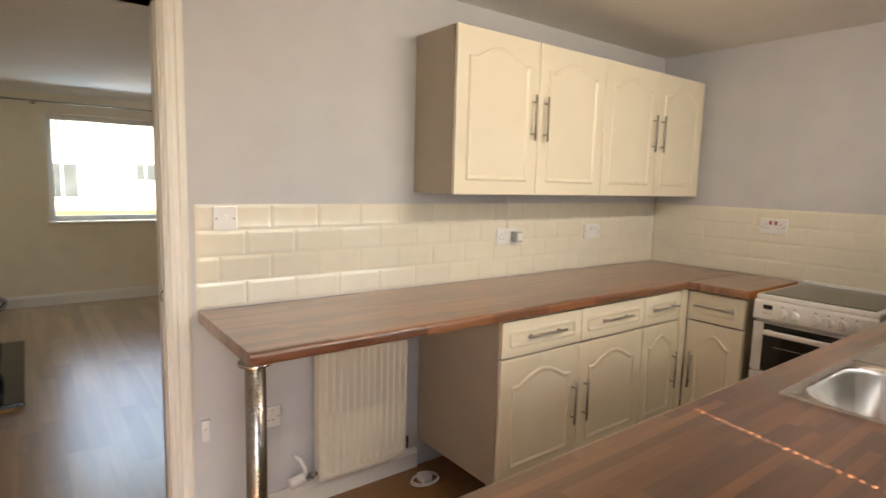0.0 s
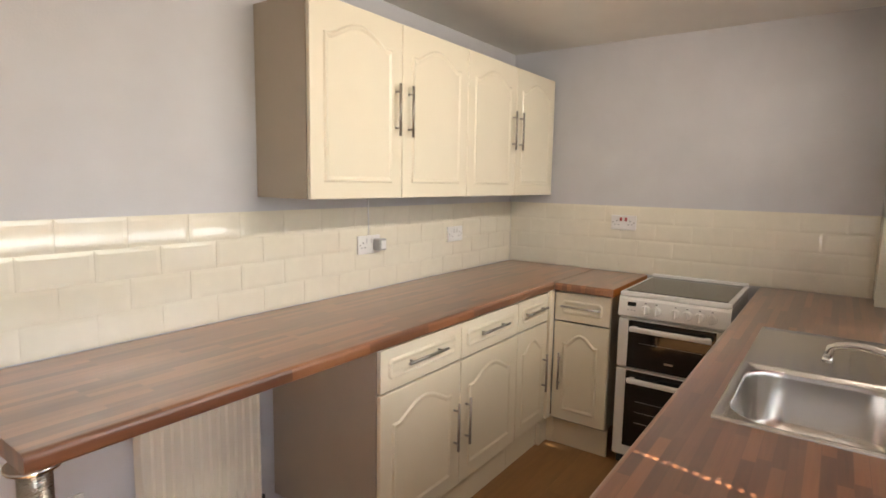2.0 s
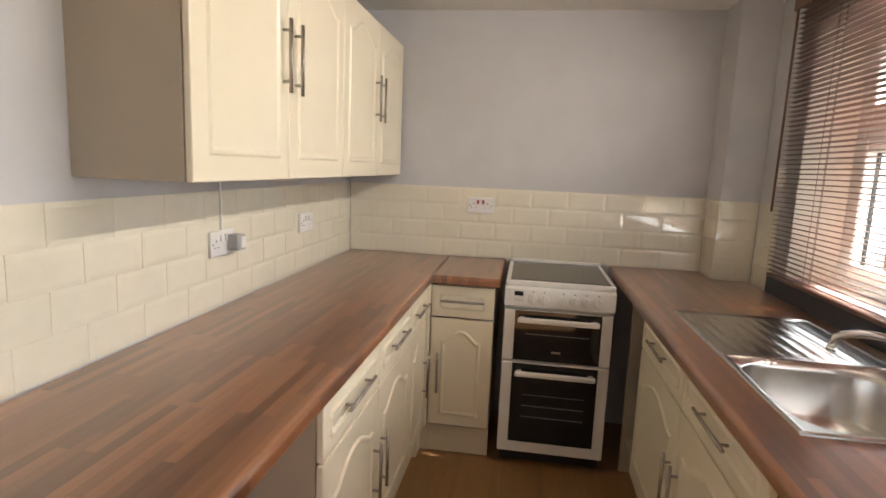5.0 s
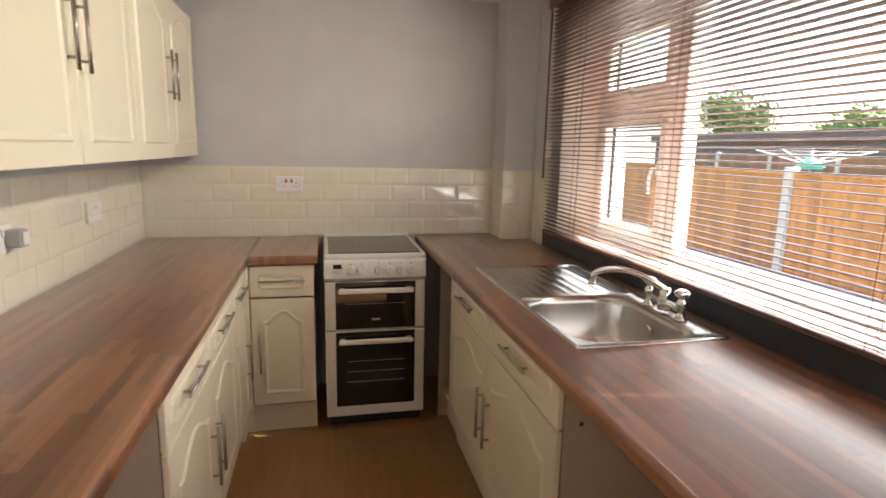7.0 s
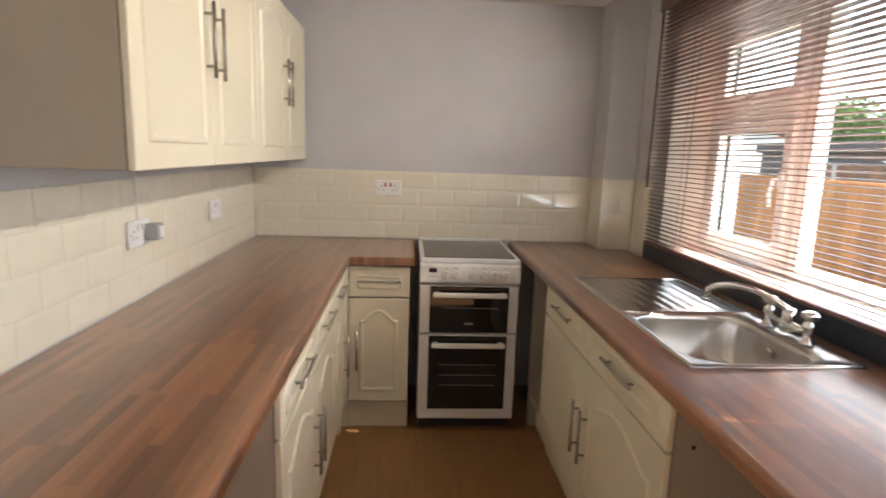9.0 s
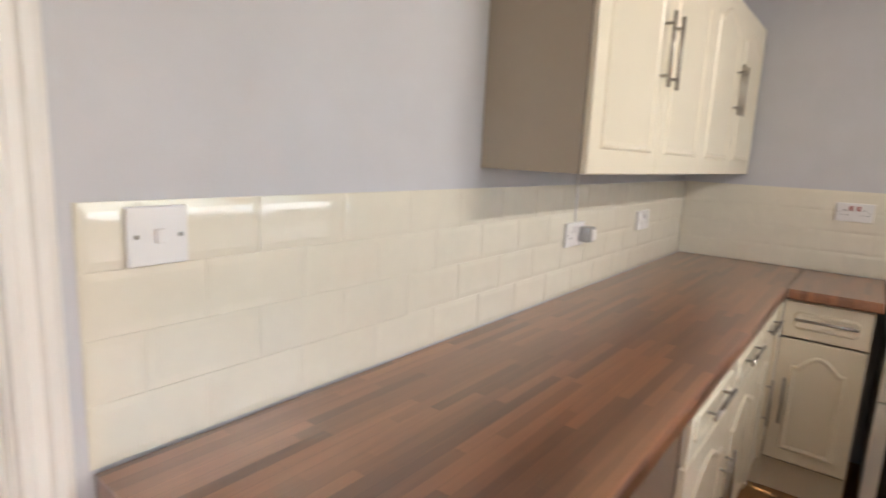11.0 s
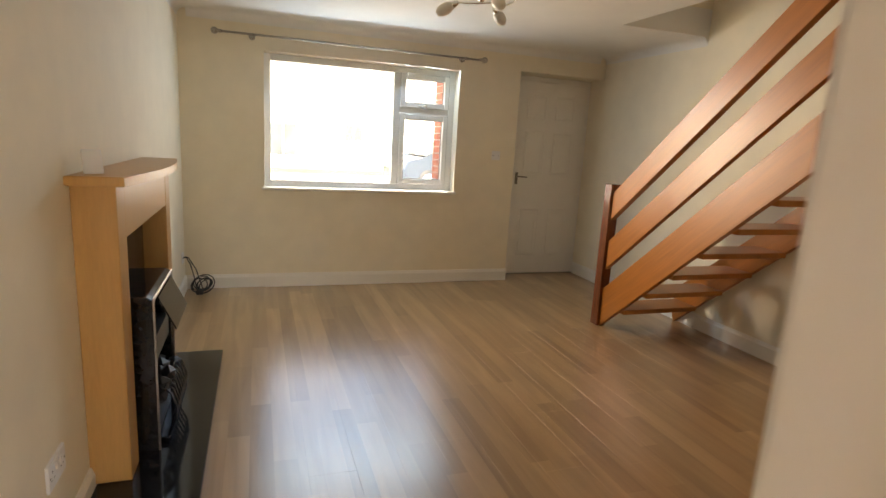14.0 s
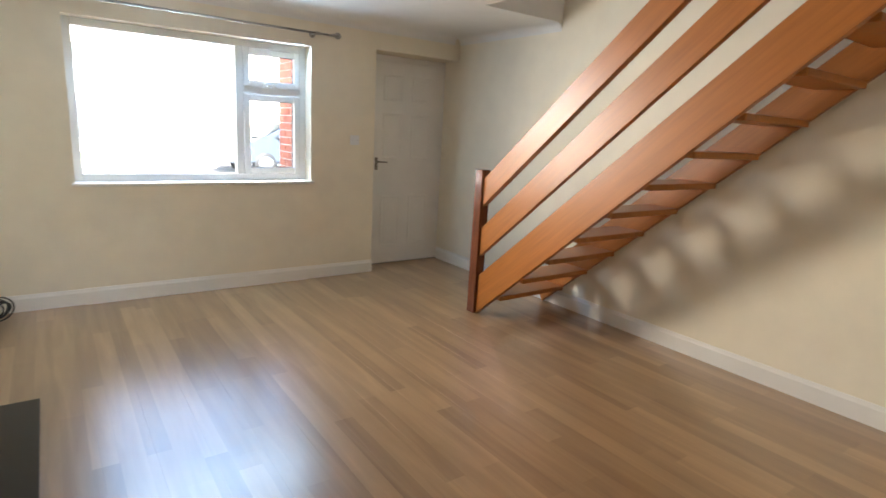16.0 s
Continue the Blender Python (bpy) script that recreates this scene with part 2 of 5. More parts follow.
# ---- mesh helpers ----
def bx(bm, x0, y0, z0, x1, y1, z1, bevel=0.0, seg=1):
    vs = [bm.verts.new((x, y, z)) for x in (x0, x1) for y in (y0, y1) for z in (z0, z1)]
    fs = [bm.faces.new([vs[i] for i in f]) for f in ((0, 1, 3, 2), (4, 6, 7, 5), (0, 4, 5, 1), (2, 3, 7, 6), (0, 2, 6, 4), (1, 5, 7, 3))]
    if bevel:
        es = list({e for f in fs for e in f.edges})
        bmesh.ops.bevel(bm, geom=es, offset=bevel, segments=seg, profile=0.5, affect="EDGES")
    return bm


def box(x0, y0, z0, x1, y1, z1, bevel=0.0, seg=1):
    return bx(bmesh.new(), x0, y0, z0, x1, y1, z1, bevel, seg)


def prism(pts, axis, a, b, bm=None, bevel=0.0):
    """Closed outline pts (two coordinates) swept along axis from a to b. x: (y, z); y: (x, z); z: (x, y)."""
    bm = bm or bmesh.new()
    put = {"x": lambda p, s: (s, p[0], p[1]), "y": lambda p, s: (p[0], s, p[1]), "z": lambda p, s: (p[0], p[1], s)}[axis]
    va = [bm.verts.new(put(p, a)) for p in pts]
    vb = [bm.verts.new(put(p, b)) for p in pts]
    n = len(pts)
    fs = [bm.faces.new(va), bm.faces.new(vb[::-1])]
    for i in range(n):
        fs.append(bm.faces.new((va[i], vb[i], vb[(i + 1) % n], va[(i + 1) % n])))
    if bevel:
        bmesh.ops.bevel(bm, geom=list({e for f in fs[:2] for e in f.edges}), offset=bevel, segments=1, affect="EDGES")
    bmesh.ops.recalc_face_normals(bm, faces=bm.faces[:])
    return bm


def tube(pts, r, bm=None, n=10, r_end=None, caps=True):
    """A round bar through the points."""
    bm = bm or bmesh.new()
    pts = [Vector(p) for p in pts]
    rings = []
    side = None
    for i, p in enumerate(pts):
        d = (pts[min(i + 1, len(pts) - 1)] - pts[max(i - 1, 0)]).normalized()
        if side is None:
            side = d.orthogonal().normalized()
        side = (side - d * side.dot(d)).normalized()
        up = d.cross(side)
        rad = r if r_end is None else r + (r_end - r) * i / (len(pts) - 1)
        rings.append([bm.verts.new(p + (side * math.cos(2 * math.pi * k / n) + up * math.sin(2 * math.pi * k / n)) * rad) for k in range(n)])
    for a, b in zip(rings, rings[1:]):
        for k in range(n):
            f = bm.faces.new((a[k], a[(k + 1) % n], b[(k + 1) % n], b[k]))
            f.smooth = True
    if caps:
        bm.faces.new(rings[0][::-1])
        bm.faces.new(rings[-1])
    return bm


def lathe(profile, centre, axis="z", n=20, bm=None):
    """A turned shape: profile of (radius, height) round an axis through centre."""
    bm = bm or bmesh.new()
    c = Vector(centre)
    rings = []
    for r, h in profile:
        ring = []
        for k in range(n):
            a = 2 * math.pi * k / n
            u, v = r * math.cos(a), r * math.sin(a)
            ring.append(bm.verts.new(c + {"z": Vector((u, v, h)), "x": Vector((h, u, v)), "y": Vector((u, h, v))}[axis]))
        rings.append(ring)
    for a, b in zip(rings, rings[1:]):
        for k in range(n):
            f = bm.faces.new((a[k], a[(k + 1) % n], b[(k + 1) % n], b[k]))
            f.smooth = True
    bm.faces.new(rings[0][::-1])
    bm.faces.new(rings[-1])
    bmesh.ops.recalc_face_normals(bm, faces=bm.faces[:])
    return bm


def origin_of(ob):
    v = Vector((0, 0, 0))
    while ob:
        v += ob.location
        ob = ob.parent
    return v


def mesh_from(bm, name, mat, shift=None):
    if shift is not None:
        bmesh.ops.translate(bm, verts=bm.verts[:], vec=-shift)
    me = bpy.data.meshes.new(name)
    bm.normal_update()
    bm.to_mesh(me)
    bm.free()
    me.materials.append(mat)
    return me


def part(name, bm, mat, parent, label=""):
    """One mesh under a thing or part, built in world coordinates."""
    ob = new(name, mesh_from(bm, name, mat, origin_of(parent)))
    ob.parent = parent
    return tagged(ob, label)


def thing(name, at, label, category, group="", kind=""):
    ob = new(name)
    ob.location = at
    ob.empty_display_size = 0.1
    return tagged(ob, label, category, group, kind)


def solid(name, bm, mat, label, category, group="", kind="", at=None):
    """A thing of one mesh."""
    at = Vector(at) if at is not None else Vector((0, 0, 0))
    ob = new(name, mesh_from(bm, name, mat, at))
    ob.location = at
    return tagged(ob, label, category, group, kind)


def structure(name, bm, mat, label=""):
    return solid(name, bm, mat, label or name.replace("_", " "), name.split("_")[0], kind="structure")


# ---- plan ----
XR = 2.94        # kitchen far wall and, beyond the partition, the stair wall
XL = -0.93       # party wall by the fireplace
YW = -2.135      # kitchen window wall
YF = 4.88        # living room front wall
ZC = 2.25        # ceilings
DX0, DX1 = -0.86, -0.10   # doorway between the rooms
DH = 1.99
PT = 0.115        # partition thickness
WIN_K = (0.30, 2.24, 1.0, 2.015)     # kitchen window opening x0 x1 z0 z1
WIN_L = (-0.29, 1.425, 0.875, 1.99)   # living window opening
BD0, BD1 = -0.89, -0.12   # open back doorway beside the window
YG = -2.30       # kitchen glass line
REC = 2.035      # recess of the front door begins

# walls
bm = box(XL - 0.25, 0.0, 0, DX0, PT / 2, ZC)
bx(bm, DX1, 0, 0, XR, PT / 2, ZC)
bx(bm, DX0, 0, DH, DX1, PT / 2, ZC)
wall_partition = structure("wall_partition", bm, M_GREY, "pale grey painted partition wall with a doorway")
bm = box(XL - 0.25, PT / 2, 0, DX0, PT, ZC)
bx(bm, DX1, PT / 2, 0, XR + 0.02, PT, ZC)
bx(bm, DX0, PT / 2, DH, DX1, PT, ZC)
structure("wall_partition_lounge", bm, M_CREAM, "cream painted lounge side of the partition")
wall_far = structure("wall_far", box(XR, YW - 0.30, 0, XR + 0.25, PT / 2, ZC + 0.9), M_GREY, "pale grey painted kitchen end wall")
structure("wall_stair", box(XR + 0.02, PT / 2, 0, XR + 0.25, YF + 0.30, 4.6), M_CREAM, "cream painted wall beside the stairs")
structure("wall_party", box(XL - 0.25, PT, 0, XL, YF + 0.30, ZC), M_CREAM, "cream painted wall behind the fireplace")
structure("wall_kitchen_side", box(XL - 0.25, YW - 0.30, 0, XL, 0, ZC), M_GREY, "pale grey painted kitchen side wall")
x0, x1, z0, z1 = WIN_K
bm = box(XL, YW - 0.30, 0, BD0, YW, ZC)
bx(bm, BD1, YW - 0.30, 0, x0, YW, ZC)
bx(bm, BD0, YW - 0.30, 2.05, BD1, YW, ZC)
bx(bm, x1, YW - 0.30, 0, XR, YW, z0)
bx(bm, x1, YW - 0.30, z1, XR, YW, ZC)
prism([(x1, YW - 0.30), (XR, YW - 0.30), (XR, YW), (x1 + 0.13, YW), (x1, YG + 0.036)], "z", z0, z1, bm)
bx(bm, x0, YW - 0.30, 0, x1, YW, z0)
bx(bm, x0, YW - 0.30, z1, x1, YW, ZC)
wall_window = structure("wall_window", bm, M_GREY, "pale grey painted kitchen wall with a wide window")
x0, x1, z0, z1 = WIN_L
bm = box(XL, YF, 0, x0, YF + 0.30, ZC)
bx(bm, x1, YF, 0, REC, YF + 0.30, ZC)
bx(bm, x0, YF - 0.0, 0, x1, YF + 0.30, z0)
bx(bm, x0, YF, z1, x1, YF + 0.30, ZC)
bx(bm, REC, YF, 2.04, XR + 0.02, YF + 0.30, ZC)
structure("wall_front", bm, M_CREAM, "cream painted front wall with a window and door recess")
# boxed-in column in the kitchen corner
CX, CY = 2.722, -1.955
column = structure("column", box(CX, YW, 0, XR, CY, ZC), M_GREY, "grey painted boxed-in corner column")
# ceilings
structure("ceiling_kitchen", box(XL, YW, ZC, XR, PT / 2, ZC + 0.2), M_CEIL, "white painted textured ceiling")
SVX, SVY0, SVY1 = 2.17, 0.35, 3.55     # stair well in the lounge ceiling
bm = box(XL, PT / 2, ZC, SVX, YF + 0.30, ZC + 0.2)
bx(bm, SVX, SVY1, ZC, XR + 0.02, YF + 0.30, ZC + 0.2)
bx(bm, SVX, PT / 2, ZC, XR + 0.02, SVY0, ZC + 0.2)
structure("ceiling_lounge", bm, M_CEIL, "white painted ceiling with a stair well")
bm = box(SVX - 0.10, SVY0 - 0.1, ZC + 0.2, SVX, SVY1 + 0.1, 4.6)
# unseen opening added in this wall so sky light brightens the well
bx(bm, SVX, SVY1, ZC + 0.2, XR + 0.02, SVY1 + 0.1, 3.3)
bx(bm, SVX, SVY1, 4.4, XR + 0.02, SVY1 + 0.1, 4.6)
bx(bm, SVX, SVY1, 3.3, 2.25, SVY1 + 0.1, 4.4)
bx(bm, 2.85, SVY1, 3.3, XR + 0.02, SVY1 + 0.1, 4.4)
bx(bm, SVX, SVY0 - 0.1, ZC + 0.2, XR + 0.02, SVY0, 4.6)
structure("wall_landing", bm, M_CREAM, "cream painted stair well walls with an added unseen opening")
structure("ceiling_landing", box(SVX - 0.1, SVY0 - 0.1, 4.6, XR + 0.25, SVY1 + 0.1, 4.7), M_CEIL, "white ceiling above the stairs")
# floors
floor_lounge = structure("floor_lounge", box(XL, PT / 2, -0.12, XR + 0.02, YF + 0.30, -0.012), M_SUB, "oak laminate lounge floor")
floor_kitchen = structure("floor_kitchen", box(XL, YW, -0.12, XR, PT / 2, -0.012), M_SUB, "oak effect kitchen floor")

# ---- skirting, coving, architrave ----
def skirt_profile(h=0.12, t=0.016):
    return [(0, 0), (t, 0), (t, h - 0.025), (t - 0.005, h - 0.014), (t - 0.009, h), (0, h)]


def skirting(name, x0, y0, x1, y1, side, h=0.12):
    """A skirting board along a wall; side is the way it stands out: +x -x +y -y."""
    s = 1 if side[0] == "+" else -1
    pf = skirt_profile(h)
    if side[1] == "y":
        bm = prism([(y0 + s * u, z) for u, z in pf], "x", x0, x1)
    else:
        bm = prism([(x0 + s * u, z) for u, z in pf], "y", y0, y1)
    return structure(name, bm, M_GLOSS, "white gloss moulded skirting board")


skirting("baseboard_front_left", XL, YF, WIN_L[0], YF, "-y", 0.115)
skirting("baseboard_front", WIN_L[0], YF - 0.012, 1.39, YF, "-y", 0.12)
skirting("baseboard_front_right", 1.39, YF, REC, YF, "-y", 0.115)
skirting("baseboard_party", XL, PT + 0.02, XL, YF - 0.017, "+x")
skirting("baseboard_stair", XR + 0.02, PT + 0.001, XR + 0.02, 5.10, "-x")
skirting("baseboard_partition", 0.0, 0.0, 1.0, 0.0, "-y", 0.10)
# a shallow plaster panel below the window
structure("trim_window_panel", box(WIN_L[0], YF - 0.012, 0.0, 1.39, YF - 0.0005, WIN_L[2] - 0.022), M_CREAM, "cream painted shallow panel below the window")


def coving(name, x0, y0, x1, y1, side):
    c = 0.065
    arc = [(c * (1 - math.sin(a)), ZC - c * (1 - math.cos(a))) for a in [math.pi / 2 * k / 6 for k in range(7)]]
    pf = [(0, ZC)] + [(p[0], p[1]) for p in arc]
    s = 1 if side[0] == "+" else -1
    if side[1] == "y":
        bm = prism([(y0 + s * u, z) for u, z in pf], "x", x0, x1)
    else:
        bm = prism([(x0 + s * u, z) for u, z in pf], "y", y0, y1)
    return structure(name, bm, M_CEIL, "white plaster coving")


coving("trim_coving_front", XL + 0.066, YF, XR - 0.046, YF, "-y")
coving("trim_coving_party", XL, PT, XL, YF, "+x")
coving("trim_coving_stair", XR + 0.02, SVY1, XR + 0.02, YF, "-x")


def architrave(name, y, out):
    """Moulded door surround on one wall face."""
    w = 0.072
    pf = [(0, 0), (w, 0), (w, 0.008), (w - 0.012, 0.017), (w - 0.024, 0.017), (w - 0.030, 0.011), (0.028, 0.011), (0.022, 0.019), (0.010, 0.019), (0.004, 0.012), (0, 0.012)]
    bm = bmesh.new()
    o = 0.008
    prism([(DX1 + o + u, y + out * d) for u, d in pf], "z", 0, DH + w, bm)
    if DX0 - w > XL:
        prism([(DX0 - o - u, y + out * d) for u, d in pf], "z", 0, DH + w, bm)
    else:
        prism([(DX0 - o - min(u, DX0 - o - XL), y + out * d) for u, d in pf], "z", 0, DH + w, bm)
    prism([(y + out * d, DH + o + u) for u, d in pf], "x", XL + 0.001, DX1 + o + w * 0.98, bm)
    return structure(name, bm, M_GLOSS, "white gloss moulded door architrave")


architrave("trim_architrave_kitchen", -0.0005, -1)
architrave("trim_architrave_lounge", PT + 0.0005, 1)
# lining of the doorway with stop bead and hinge rebate
lining = thing("door_lining", (DX1, 0.0, 0.0), "white gloss door lining with stop bead", "door", kind="structure")
part("jamb", box(DX1 - 0.003, -0.002, 0, DX1 + 0.008, PT + 0.002, DH, 0.0015), M_GLOSS, lining)
part("jamb", box(DX0 - 0.008, -0.002, 0, DX0 + 0.003, PT + 0.002, DH, 0.0015), M_GLOSS, lining)
part("head", box(DX0 - 0.008, -0.002, DH, DX1 + 0.008, PT + 0.002, DH + 0.010), M_GLOSS, lining)
part("stop_bead", box(DX1 - 0.007, 0.030, 0, DX1 - 0.0032, 0.052, DH, 0.001), M_GLOSS, lining)
part("stop_bead", box(DX0 + 0.0032, 0.030, 0, DX0 + 0.007, 0.052, DH, 0.001), M_GLOSS, lining)
latch = thing("strike_plate", (DX1 - 0.004, 0.014, 0.98), "small brass latch keep on the door lining", "latch")
part("plate", box(DX1 - 0.0045, 0.004, 0.95, DX1 - 0.0031, 0.024, 1.0, 0.0004), M_GLOSS, latch)
part("hook", tube([(DX1 - 0.005, 0.014, 0.995), (DX1 - 0.013, 0.014, 0.985), (DX1 - 0.014, 0.014, 0.965), (DX1 - 0.008, 0.014, 0.955)], 0.0022, n=6), M_DARKM, latch)


# ---- windows ----
def glazed(name, y, yd, x0, x1, z0, z1, mull, label):
    """uPVC window filling an opening. mull: list of (x0, x1, [(z0, z1)]) lights; yd points indoors."""
    w = thing(name, ((x0 + x1) / 2, y, z0), label, "window", kind="structure")
    f = 0.055
    bm = box(x0, y - 0.035, z0, x0 + f, y + 0.035, z1, 0.004)
    bx(bm, x1 - f, y - 0.035, z0, x1, y + 0.035, z1, 0.004)
    bx(bm, x0 + f, y - 0.034, z0, x1 - f, y + 0.034, z0 + f, 0.004)
    bx(bm, x0 + f, y - 0.034, z1 - f, x1 - f, y + 0.034, z1, 0.004)
    part("window_frame", bm, M_UPVC, w)
    for kind, a, b, c, d in mull:
        if kind == "bar":
            part("mullion", box(a, y - 0.033, c, b, y + 0.033, d, 0.004), M_UPVC, w)
            continue
        if kind == "sash":
            s = 0.05
            yi = y + yd * 0.012
            bm = box(a, yi - 0.035, c, a + s, yi + 0.035, d, 0.006)
            bx(bm, b - s, yi - 0.035, c, b, yi + 0.035, d, 0.006)
            bx(bm, a + s, yi - 0.034, c, b - s, yi + 0.034, c + s, 0.006)
            bx(bm, a + s, yi - 0.034, d - s, b - s, yi + 0.034, d, 0.006)
            sash = part("sash", bm, M_UPVC, w)
            bm = bmesh.new()
            g = 0.003
            for q in ((a + s - g, c + s - g, a + s + g, d - s + g), (b - s - g, c + s - g, b - s + g, d - s + g), (a + s, c + s - g, b - s, c + s + g), (a + s, d - s - g, b - s, d - s + g)):
                bx(bm, q[0], y - 0.010, q[1], q[2], y + 0.010, q[3])
            part("gasket", bm, M_RUBBER, sash)
            a, b, c, d = a + s, b - s, c + s, d - s
        ob = part("pane", box(a - 0.004, y - 0.004, c - 0.004, b + 0.004, y + 0.004, d + 0.004), M_GLASS, w)
        ob.visible_shadow = False
    return w


def window_handle(x, y, z, yd, flat=True):
    h = thing("window_handle", (x, y, z), "white metal window handle", "handle")
    part("rose", box(x - 0.012, y - 0.006, z - 0.03, x + 0.012, y + 0.006, z + 0.03, 0.003), M_PLASTIC, h)
    if flat:
        part("lever", tube([(x, y + yd * 0.01, z), (x, y + yd * 0.03, z), (x - 0.05, y + yd * 0.035, z - 0.006), (x - 0.09, y + yd * 0.033, z - 0.004)], 0.006, n=8), M_CHROME, h)
    else:
        part("lever", tube([(x, y + yd * 0.01, z), (x, y + yd * 0.03, z), (x, y + yd * 0.04, z - 0.05), (x, y + yd * 0.035, z - 0.10)], 0.007, n=8), M_PLASTIC, h)


x0, x1, z0, z1 = WIN_K
wk = glazed("window_1", YG, 1, x0, x1, z0, z1, [
    ("bar", 1.575, 1.655, z0 + 0.055, z1 - 0.055),
    ("bar", 1.655, x1 - 0.055, 1.58, 1.65),
    ("sash", 1.655, x1 - 0.055, 1.65, z1 - 0.055),
    ("sash", 1.655, x1 - 0.055, z0 + 0.055, 1.58),
    ("light", x0 + 0.055, 1.575, z0 + 0.055, z1 - 0.055)], "white uPVC kitchen window with a side casement")
window_handle(1.68, YG + 0.055, 1.36, 1, False)
window_handle(1.94, YG + 0.055, 1.675, 1, True)
sill = structure("window_sill_kitchen", box(x0, YG + 0.036, z0 - 0.0, x1 + 0.128, YW - 0.001, z0 + 0.006, 0.002), M_GLOSS, "white gloss window board")
structure("window_reveal_kitchen", prism([(x1 - 0.0005, YG + 0.037), (x1 + 0.1295, YW - 0.001), (x1 + 0.1235, YW - 0.001), (x1 - 0.0065, YG + 0.037)], "z", z0 + 0.0065, z1 - 0.001), M_GLOSS, "white painted splayed window reveal")
structure("window_reveal_kitchen_door_side", box(x0 + 0.0005, YG + 0.036, z0 + 0.0065, x0 + 0.005, YW - 0.001, z1 - 0.001), M_GLOSS, "white painted window reveal")
x0, x1, z0, z1 = WIN_L
YGL = YF + 0.16
wl = glazed("window_2", YGL, -1, x0, x1, z0, z1, [
    ("bar", 0.84, 0.90, z0 + 0.055, z1 - 0.055),
    ("bar", 0.90, x1 - 0.055, 1.575, 1.635),
    ("sash", 0.90, x1 - 0.055, 1.635, z1 - 0.055),
    ("sash", 0.90, x1 - 0.055, z0 + 0.055, 1.575),
    ("light", x0 + 0.055, 0.84, z0 + 0.055, z1 - 0.055)], "white uPVC lounge window with a side casement")
window_handle(0.93, YGL - 0.055, 1.15, -1, False)
window_handle(1.14, YGL - 0.055, 1.655, -1, True)
structure("window_sill_lounge", box(x0 - 0.02, YF - 0.03, z0 - 0.02, x1 + 0.02, YGL - 0.036, z0 + 0.004, 0.006, 2), M_GLOSS, "white gloss window board")


# ---- kitchen units ----
def arch_outline(a, b, c, d, h):
    """Outline of a cathedral panel: a..b wide, c bottom, d shoulder, h rise of the arch."""
    pts = [(a, c), (b, c), (b, d)]
    n = 20
    for k in range(1, n):
        u = 1 - k / n
        v = min(1.0, max(0.0, (u - 0.10) / 0.80))
        f = (0.5 - 0.5 * math.cos(2 * math.pi * v)) ** 0.55
        pts.append((a + (b - a) * u, d + h * f))
    pts.append((a, d))
    return pts


def inset(pts, t):
    out = []
    n = len(pts)
    for i in range(n):
        p, q, r = Vector(pts[i - 1]), Vector(pts[i]), Vector(pts[(i + 1) % n])
        n1 = Vector((-(q - p).y, (q - p).x)).normalized()
        n2 = Vector((-(r - q).y, (r - q).x)).normalized()
        m = (n1 + n2)
        m = m / max(0.35, m.length_squared / 2)
        out.append(tuple(q + m * t))
    return out


def moulded_front(w, h, arched, thick=0.018):
    """Door or drawer front in its own frame: x 0..w, z 0..h, face towards -y at y = 0."""
    bm = box(0.0015, 0, 0.0015, w - 0.0015, thick, h - 0.0015, 0.0035, 2)
    if arched:
        m = 0.062 if w > 0.35 else 0.055
        o = arch_outline(m, w - m, m, h - m - 0.055, 0.055)
    else:
        m, r = 0.04, 0.014
        o = [(m + r, m), (w - m - r, m), (w - m, m + r), (w - m, h - m - r), (w - m - r, h - m), (m + r, h - m), (m, h - m - r), (m, m + r)]
    rings = []
    for t, lift in ((0, -0.0002), (0.006, 0.006), (0.012, 0.006), (0.022, 0.0012), (0.024, 0.0012)):
        rings.append([bm.verts.new((p[0], -lift, p[1])) for p in inset(o, t)])
    for p, q in zip(rings, rings[1:]):
        for i in range(len(p)):
            bm.faces.new((p[i], p[(i + 1) % len(p)], q[(i + 1) % len(p)], q[i]))
    bm.faces.new(rings[-1])
    return bm


def bar_handle(cx, cz, length, upright):
    """Bar handle before a front whose face is at y = 0."""
    d = (0, 0, 1) if upright else (1, 0, 0)
    c = Vector((cx, -0.025, cz))
    v = Vector(d)
    bm = tube([c - v * length / 2, c + v * length / 2], 0.0058, n=10)
    for s in (-1, 1):
        p = c + v * s * (length / 2 - 0.032)
        tube([p, p + Vector((0, 0.025, 0))], 0.0045, bm, n=8)
    return bm


def facing(bm, m):
    bmesh.ops.transform(bm, matrix=m, verts=bm.verts[:])
    return bm


def place_front(unit, m, w, h, arched, handle, name):
    d = part(name, facing(moulded_front(w, h, arched), m), M_DOOR, unit)
    cx, cz, ln, up = handle
    part("handle", facing(bar_handle(cx, cz, ln, up), m), M_STEEL, d, "brushed steel bar handle")


